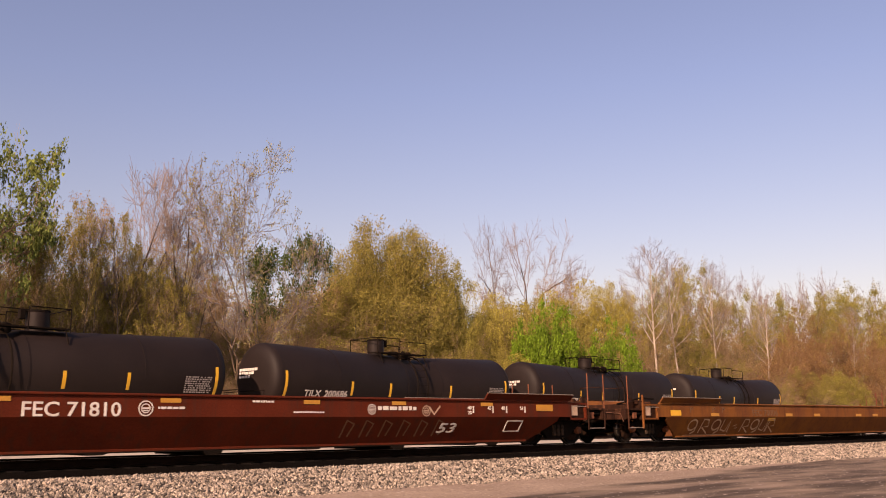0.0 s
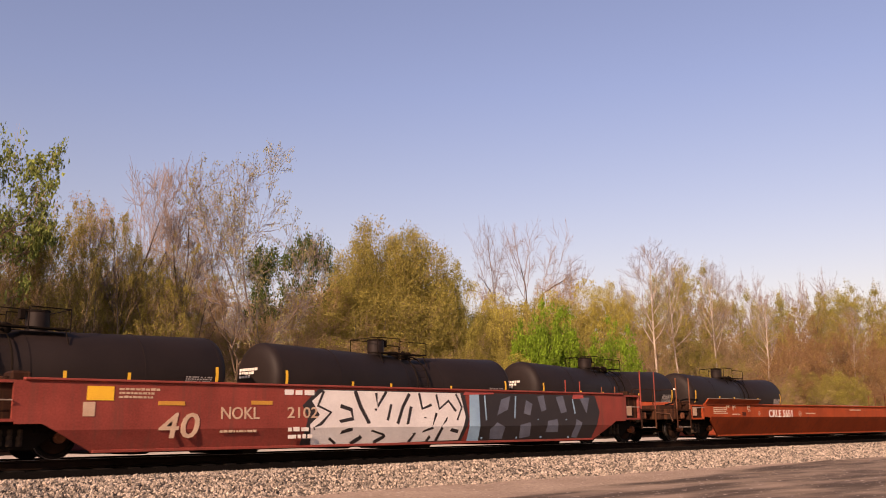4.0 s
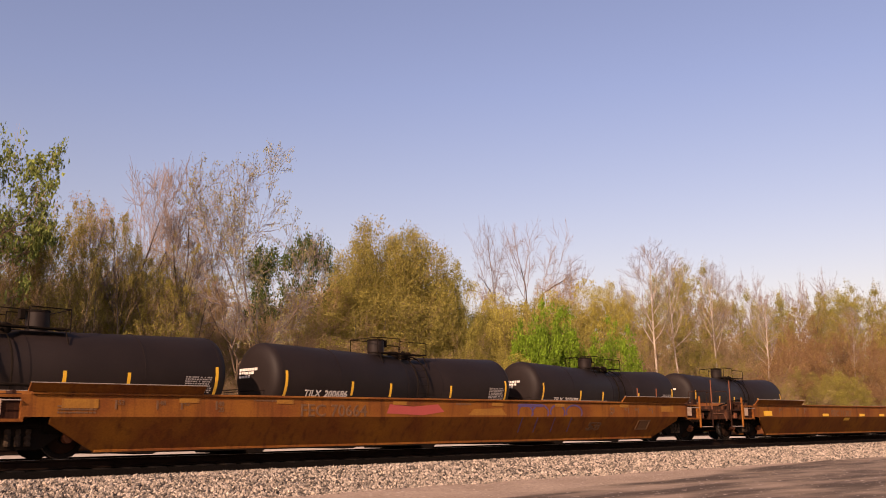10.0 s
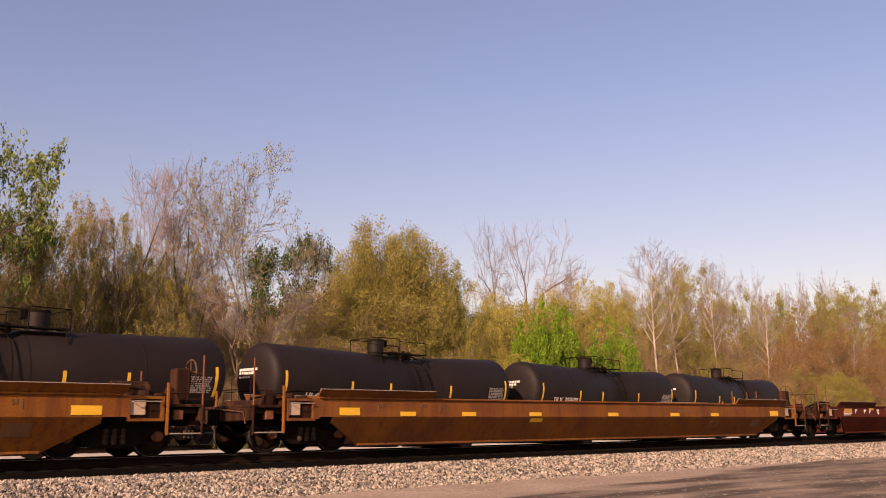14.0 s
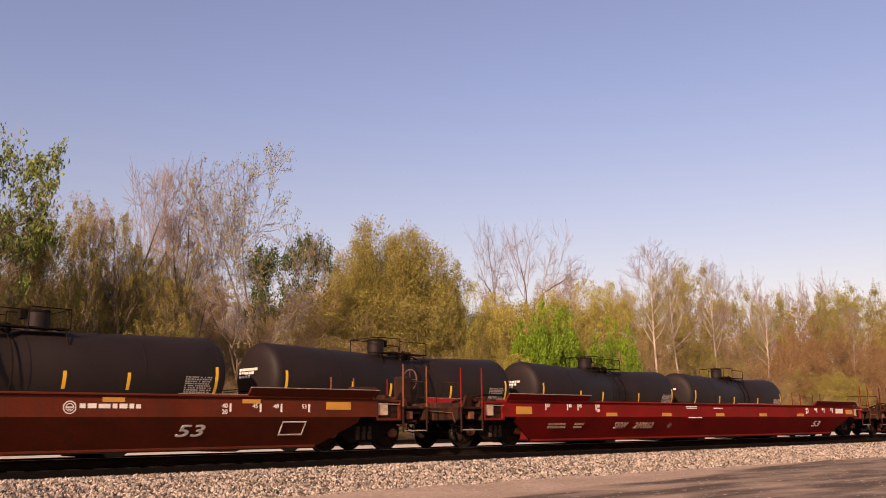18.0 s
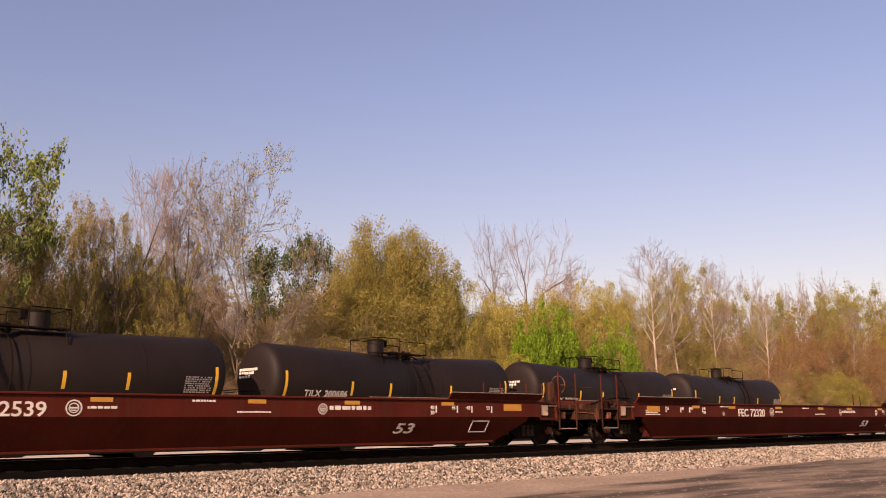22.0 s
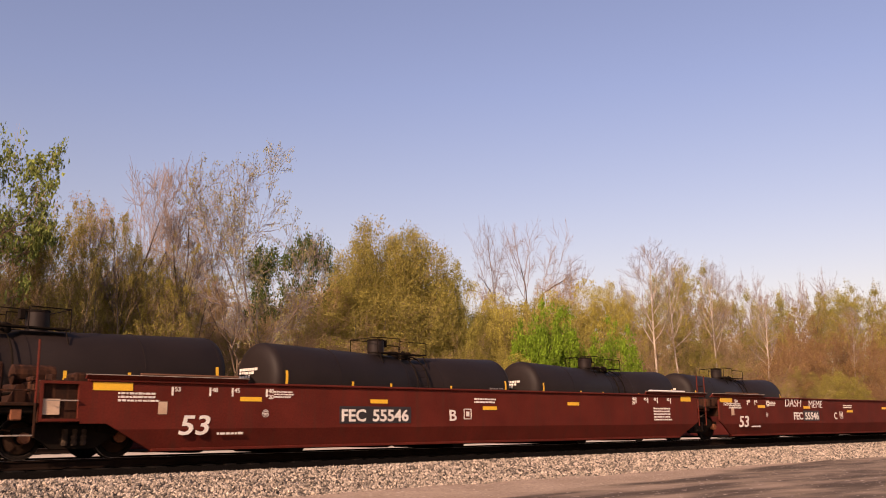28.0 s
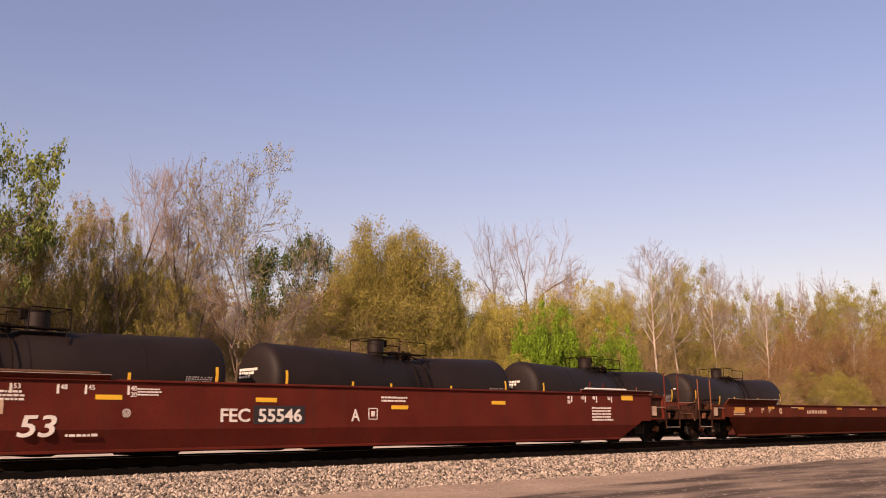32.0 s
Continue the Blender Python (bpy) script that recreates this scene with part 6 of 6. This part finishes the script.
KINDS = {
    "bare": tree_kind(11, "tall bare tree with fine pinkish-grey twigs", BARK_DARK, TWIG_PINK, LEAF_RUSSET, 600, 0.03, 0.08, base=0.40, wide=0.18, fork=0.5, limbs=9, kids=(7, 6, 6), spread=30, rise=0.07, thick=0.011, floor=0.010, wob=0.13, along=0.45),
    "bare_wide": tree_kind(12, "bare grey tree with heavy limbs fanning from its trunk", BARK_DARK, TWIG_PINK, LEAF_RUSSET, 300, 0.02, 0.08, base=0.42, wide=0.34, fork=0.5, trunks=2, limbs=5, kids=(7, 6, 5), spread=42, thick=0.02, floor=0.009, wob=0.2, along=0.4),
    "far_bare": tree_kind(27, "distant bare tree with a haze of pinkish twigs", BARK_GREY, TWIG_PINK, LEAF_RUSSET, 1200, 0.045, 0.1, base=0.2, wide=0.26, fork=0.4, limbs=8, kids=(6, 5, 5), spread=38, rise=0.05, thick=0.010, floor=0.011, along=0.4),
    "budding": tree_kind(33, "tall spreading tree with sparse grey-green new leaves", BARK_BROWN, TWIG_PINK, LEAF_BUD, 14000, 0.045, 0.10, 0.3, 0.8, base=0.26, wide=0.34, fork=0.30, trunks=2, limbs=6, kids=(8, 6, 5), spread=36, rise=0.04, thick=0.014, floor=0.010, wob=0.2, along=0.4),
    "haze": tree_kind(28, "brown-twigged tree with a haze of olive new leaves", BARK_DARK, TWIG, LEAF_OLIVE, 20000, 0.055, 0.14, 0.35, 1.0, base=0.18, wide=0.26, fork=0.35, limbs=9, kids=(6, 6, 4), spread=40, rise=0.05, thick=0.012, floor=0.008),
    "haze_brown": tree_kind(29, "brown-twigged tree hardly in bud", BARK_DARK, TWIG, LEAF_BROWN, 15000, 0.052, 0.14, 0.4, 0.5, base=0.08, wide=0.28, fork=0.25, trunks=3, limbs=5, kids=(6, 5, 4), spread=40, rise=0.05, thick=0.010, floor=0.008),
    "leafy": tree_kind(24, "tree in fresh light green leaf at the wood's edge", BARK_BROWN, TWIG, LEAF_FRESH, 8000, 0.10, 0.18, 0.35, 0.6, base=0.5, wide=0.40, fork=0.55, limbs=10, kids=(5, 4, 3), spread=50),
    "spring": tree_kind(14, "leafing tree with light olive-green spring foliage", BARK_BROWN, TWIG, LEAF_SPRING, 28000, 0.066, 0.24, 0.3, 0.9, base=0.1, wide=0.25, fork=0.4, limbs=10, kids=(6, 5, 3), spread=42),
    "olive": tree_kind(15, "broad rounded tree in dense olive-green leaf", BARK_BROWN, TWIG, LEAF_OLIVE, 56000, 0.066, 0.30, 0.2, 1.0, base=0.05, wide=0.40, fork=0.3, trunks=2, limbs=10, kids=(6, 5, 3), spread=44),
    "green": tree_kind(16, "small tree with bright fresh green leaves", BARK_BROWN, TWIG, LEAF_GREEN, 22000, 0.15, 0.34, 0.45, 0.6, base=0.0, wide=0.42, fork=0.22, trunks=3, limbs=6, kids=(5, 4), spread=44),
    "dark": tree_kind(17, "dense dark green tree behind the wood", BARK_BROWN, TWIG, LEAF_DARK, 24000, 0.095, 0.25, 0.5, 0.8, base=0.1, wide=0.30, fork=0.4, limbs=9, kids=(6, 5, 3), spread=44),
    "yellow": tree_kind(18, "yellow-green leafing tree at the wood's edge", BARK_GREY, TWIG, LEAF_YELLOW, 26000, 0.072, 0.26, 0.35, 0.8, base=0.02, wide=0.34, fork=0.28, trunks=2, limbs=7, kids=(6, 5, 3), spread=42),
    "russet": tree_kind(19, "thin tree with reddish-brown buds", BARK_GREY, TWIG_RUSSET, LEAF_RUSSET, 13000, 0.062, 0.16, 0.4, base=0.04, wide=0.28, fork=0.28, trunks=3, limbs=5, kids=(6, 5, 3), spread=36, rise=0.06, thick=0.009, floor=0.008),
    "pole": tree_kind(20, "slender pale-barked tree with thin upright limbs", BARK_PALE, TWIG_PINK, LEAF_BUD, 500, 0.03, 0.1, leader=True, base=0.5, wide=0.12, limbs=22, kids=(5, 4), spread=38, rise=0.08, thick=0.0058, floor=0.007, wob=0.06),
    "trunk": tree_kind(25, "slim dark-trunked tree with few thin limbs", BARK_DARK, TWIG, LEAF_OLIVE, 4000, 0.045, 0.12, leader=True, base=0.35, wide=0.20, limbs=16, kids=(5, 4), spread=48, rise=0.07, thick=0.012, wob=0.2, floor=0.008),
    "stems": tree_kind(23, "clump of thin leafless brown stems", BARK_BROWN, TWIG, LEAF_BROWN, 8000, 0.07, 0.14, base=0.08, wide=0.28, fork=0.35, trunks=5, limbs=5, kids=(5, 4), spread=34, rise=0.06, thick=0.009, floor=0.009),
    "brush": tree_kind(21, "tangled brown thicket of bare stems and buds", BARK_BROWN, TWIG, LEAF_BROWN, 9000, 0.075, 0.28, base=0.0, wide=0.5, fork=0.2, trunks=5, limbs=6, kids=(5, 4), spread=48, wob=0.25, thick=0.010, floor=0.012, name="bush"),
    "brush_green": tree_kind(22, "low thicket with olive-green new leaves", BARK_BROWN, TWIG, LEAF_SPRING, 12000, 0.075, 0.3, 0.45, base=0.0, wide=0.52, fork=0.2, trunks=4, limbs=6, kids=(5, 4), spread=48, wob=0.25, thick=0.010, floor=0.012, name="bush"),
}


def plant(kind, x, y, height, turn=0.0, width=1.0):
    k = height / TALL_AS
    return copy_thing(KINDS[kind], pose(x, y, GROUND_Z, rz=turn) @ Matrix.Diagonal((k * width, k * width, k, 1)))


# the trees that stand out: kind, place, height, turn, breadth
STANDING_A = [
    ("leafy", 9.3, 21.0, 13.4, 0, 0.59), ("haze", 11.9, 24.0, 11.8, 67, 0.55), ("haze", 14.1, 27.0, 12.5, 134, 0.49), ("haze", 15.8, 26.0, 12.8, 201, 0.52), ("haze", 13.8, 23.0, 10.8, 268, 0.52),
    ("haze_brown", 18.2, 30.0, 13.5, 335, 0.48), ("haze", 17.2, 25.0, 11.4, 42, 0.54), ("haze_brown", 12.1, 22.5, 10.1, 109, 0.42), ("haze", 18.4, 24.0, 10.0, 176, 0.56), ("haze_brown", 21.4, 26.0, 11.8, 243, 0.53),
    ("haze", 18.6, 22.5, 9.5, 310, 0.58), ("bare", 17.9, 25.0, 14.4, 17, 0.82), ("bare", 20.6, 26.0, 15.5, 84, 0.81), ("far_bare", 23.0, 34.0, 16.0, 151, 0.43), ("far_bare", 25.2, 33.0, 15.5, 218, 0.33),
    ("budding", 23.6, 23.0, 15.3, 285, 0.65), ("dark", 38.3, 36.0, 15.5, 352, 0.49), ("dark", 34.5, 35.0, 13.4, 59, 0.67)]
STANDING_B = [
    ("olive", 39.2, 31.0, 15.1, 126, 0.71), ("olive", 35.9, 30.0, 13.2, 193, 0.48), ("olive", 40.6, 32.0, 14.8, 260, 0.61), ("olive", 37.5, 30.5, 14.0, 327, 0.56), ("yellow", 67.6, 35.0, 13.9, 34, 0.56),
    ("yellow", 51.9, 33.0, 11.7, 101, 0.57), ("green", 48.1, 25.3, 8.9, 168, 0.48), ("green", 49.5, 24.7, 9.2, 235, 0.47), ("haze", 24.5, 26.0, 6.9, 302, 0.82), ("olive", 43.6, 33.0, 15.0, 9, 0.48),
    ("spring", 43.6, 30.0, 12.9, 76, 0.53), ("far_bare", 57.0, 46.0, 18.8, 143, 0.28), ("spring", 42.3, 28.0, 11.1, 210, 0.59), ("bare_wide", 80.1, 62.0, 26.9, 277, 0.47), ("bare_wide", 87.1, 63.0, 28.0, 344, 0.68),
    ("far_bare", 97.2, 64.0, 26.2, 51, 0.45), ("yellow", 51.0, 34.0, 12.6, 118, 0.59), ("yellow", 48.0, 28.0, 9.9, 185, 0.68)]
STANDING_C = [
    ("haze", 42.2, 27.0, 9.2, 252, 0.69), ("yellow", 63.0, 38.0, 13.4, 319, 0.64), ("yellow", 66.4, 36.0, 14.7, 26, 0.59), ("yellow", 68.7, 34.0, 14.4, 93, 0.54), ("haze", 69.1, 45.0, 15.4, 160, 0.63),
    ("haze_brown", 74.3, 46.0, 17.2, 227, 0.47), ("green", 48.7, 25.0, 9.7, 294, 0.54), ("green", 56.6, 25.0, 9.1, 1, 0.49), ("green", 50.2, 24.0, 7.3, 68, 0.39), ("pole", 66.1, 28.0, 17.2, 135, 1.38),
    ("pole", 70.0, 28.0, 16.3, 202, 1.14), ("pole", 78.0, 29.0, 16.6, 269, 1.20), ("pole", 88.4, 30.0, 14.7, 336, 1.14), ("pole", 110.0, 31.0, 15.4, 43, 1.26), ("spring", 81.7, 37.0, 17.9, 110, 0.56),
    ("spring", 88.5, 38.0, 18.9, 177, 0.56), ("haze", 71.6, 34.0, 14.9, 244, 0.54), ("far_bare", 129.9, 60.0, 28.2, 311, 0.44)]
STANDING_D = [
    ("far_bare", 140.4, 62.0, 29.1, 18, 0.43), ("far_bare", 142.1, 60.0, 26.7, 85, 0.47), ("far_bare", 171.4, 70.0, 31.1, 152, 0.50), ("far_bare", 184.3, 72.0, 33.5, 219, 0.64), ("far_bare", 199.0, 74.0, 35.0, 286, 0.59),
    ("far_bare", 215.4, 75.0, 34.7, 353, 0.60), ("far_bare", 230.7, 75.0, 35.5, 60, 0.58), ("far_bare", 116.2, 58.0, 26.2, 127, 0.37), ("far_bare", 104.8, 60.0, 24.0, 194, 0.46), ("haze", 100.6, 40.0, 17.7, 261, 0.72),
    ("spring", 107.3, 40.0, 17.5, 328, 0.68), ("haze", 124.3, 44.0, 19.2, 35, 0.78), ("spring", 131.3, 42.0, 20.8, 102, 0.62), ("spring", 141.4, 42.0, 21.8, 169, 0.81), ("haze", 145.5, 40.0, 21.2, 236, 0.76),
    ("russet", 104.3, 32.0, 14.8, 303, 0.81), ("russet", 108.7, 30.0, 13.8, 10, 0.88), ("russet", 87.1, 28.0, 9.8, 77, 0.98)]
STANDING_E = [
    ("russet", 117.0, 30.0, 14.4, 144, 0.89), ("russet", 102.5, 34.0, 13.7, 211, 0.87), ("haze_brown", 81.2, 32.0, 13.7, 278, 0.73), ("haze", 72.9, 30.0, 11.2, 345, 0.87), ("haze_brown", 67.1, 29.0, 9.7, 52, 0.72),
    ("trunk", 13.3, 22.5, 9.2, 119, 0.32), ("trunk", 13.6, 22.0, 8.4, 186, 0.35), ("trunk", 16.6, 22.5, 10.8, 253, 0.34), ("trunk", 14.3, 22.0, 8.8, 320, 0.34), ("trunk", 19.2, 23.0, 10.5, 27, 0.33),
    ("trunk", 17.7, 23.5, 10.2, 94, 0.32), ("trunk", 12.4, 22.0, 8.3, 161, 0.34), ("trunk", 11.3, 22.0, 8.7, 228, 0.32), ("trunk", 15.1, 22.5, 8.4, 295, 0.36), ("trunk", 20.3, 23.5, 9.0, 2, 0.37),
    ("trunk", 27.6, 25.0, 8.7, 69, 0.43), ("trunk", 29.1, 26.0, 8.3, 136, 0.47), ("haze_brown", 32.3, 30.0, 10.5, 203, 0.60)]
STANDING_F = [
    ("haze_brown", 28.0, 27.0, 8.6, 270, 0.67), ("haze_brown", 25.1, 24.0, 7.2, 337, 0.65), ("trunk", 34.9, 27.0, 9.6, 44, 0.37), ("trunk", 33.1, 26.0, 8.6, 111, 0.39), ("trunk", 37.4, 28.0, 10.3, 178, 0.36),
    ("leafy", 10.5, 22.0, 13.8, 245, 0.48)]
for kind, x, y, height, turn, width in STANDING_A + STANDING_B + STANDING_C + STANDING_D + STANDING_E + STANDING_F:
    plant(kind, x, y, height, turn, width)
CAP_TURN = [-26.1, -20.1, -15.2, -10.8, -8.0, 0.6, 7.7, 14.6, 21.1, 26.1]
CAP_RISE = [11.9, 10.9, 9.6, 8.1, 9.0, 8.6, 8.5, 8.4, 7.8, 7.3]


def fan(turn, y):
    """A place on the row y, so many degrees off the camera's line."""
    return EYE.x + (y - EYE.y) * math.tan(YAW + radians(turn))


# the wood between and behind them, lower than they are
rnd = random.Random(31)
LEFT_MIX = ("haze_brown", "stems", "haze", "trunk", "haze_brown", "haze")
MID_MIX = ("haze", "spring", "stems", "olive", "haze_brown", "yellow")
RIGHT_MIX = ("haze", "spring", "haze_brown", "stems", "haze", "pole")
END_MIX = ("haze_brown", "russet", "haze", "stems", "spring", "haze")
for i in range(64):
    if 7 <= i <= 10:
        continue
    bx = 6 + 1.35 * i
    plant("brush_green" if i % 3 == 0 or bx > 62 else "brush", bx + rnd.uniform(-0.4, 0.4), siding_y(bx) + rnd.uniform(3.2, 4.2), rnd.uniform(1.0, 1.8), rnd.uniform(0, 360), 1.5)
for row, (y, count, lo, hi) in enumerate(((21.5, 40, 2.2, 4.2), (25, 42, 4.0, 7.0), (31, 38, 6.0, 10.0), (40, 34, 7.0, 13.0), (54, 30, 9.0, 15.0), (75, 30, 11.0, 18.0))):
    for i in range(count):
        turn = -30 + 60 * (i + rnd.uniform(0, 1)) / count
        mix = LEFT_MIX if turn < -8 else MID_MIX if turn < 9 else RIGHT_MIX if turn < 18 else END_MIX
        kind = rnd.choice(("brush", "stems", "haze_brown") if row == 0 else mix)
        yy = y + rnd.uniform(-1.5, 1.5)
        x = fan(turn, yy)
        yy = max(yy, siding_y(x) + 3.6)
        cap = 1.1 + math.hypot(x, yy - EYE.y) * math.tan(radians(np.interp(turn, CAP_TURN, CAP_RISE)))
        plant(kind, x, yy, min(rnd.uniform(lo, hi), cap), rnd.uniform(0, 360), rnd.uniform(0.9, 1.3))
for o in KINDS.values():
    for q in [*o.children_recursive, o]:
        bpy.data.objects.remove(q)


def motions():
    """The train rolls past at an even pace towards the head of the line."""
    for car, x in CAR_OBJECTS:
        walk(car, [(t, pose(x - gone(t), 0, 0)) for t in (i * 1.0 for i in range(33))])


motions()
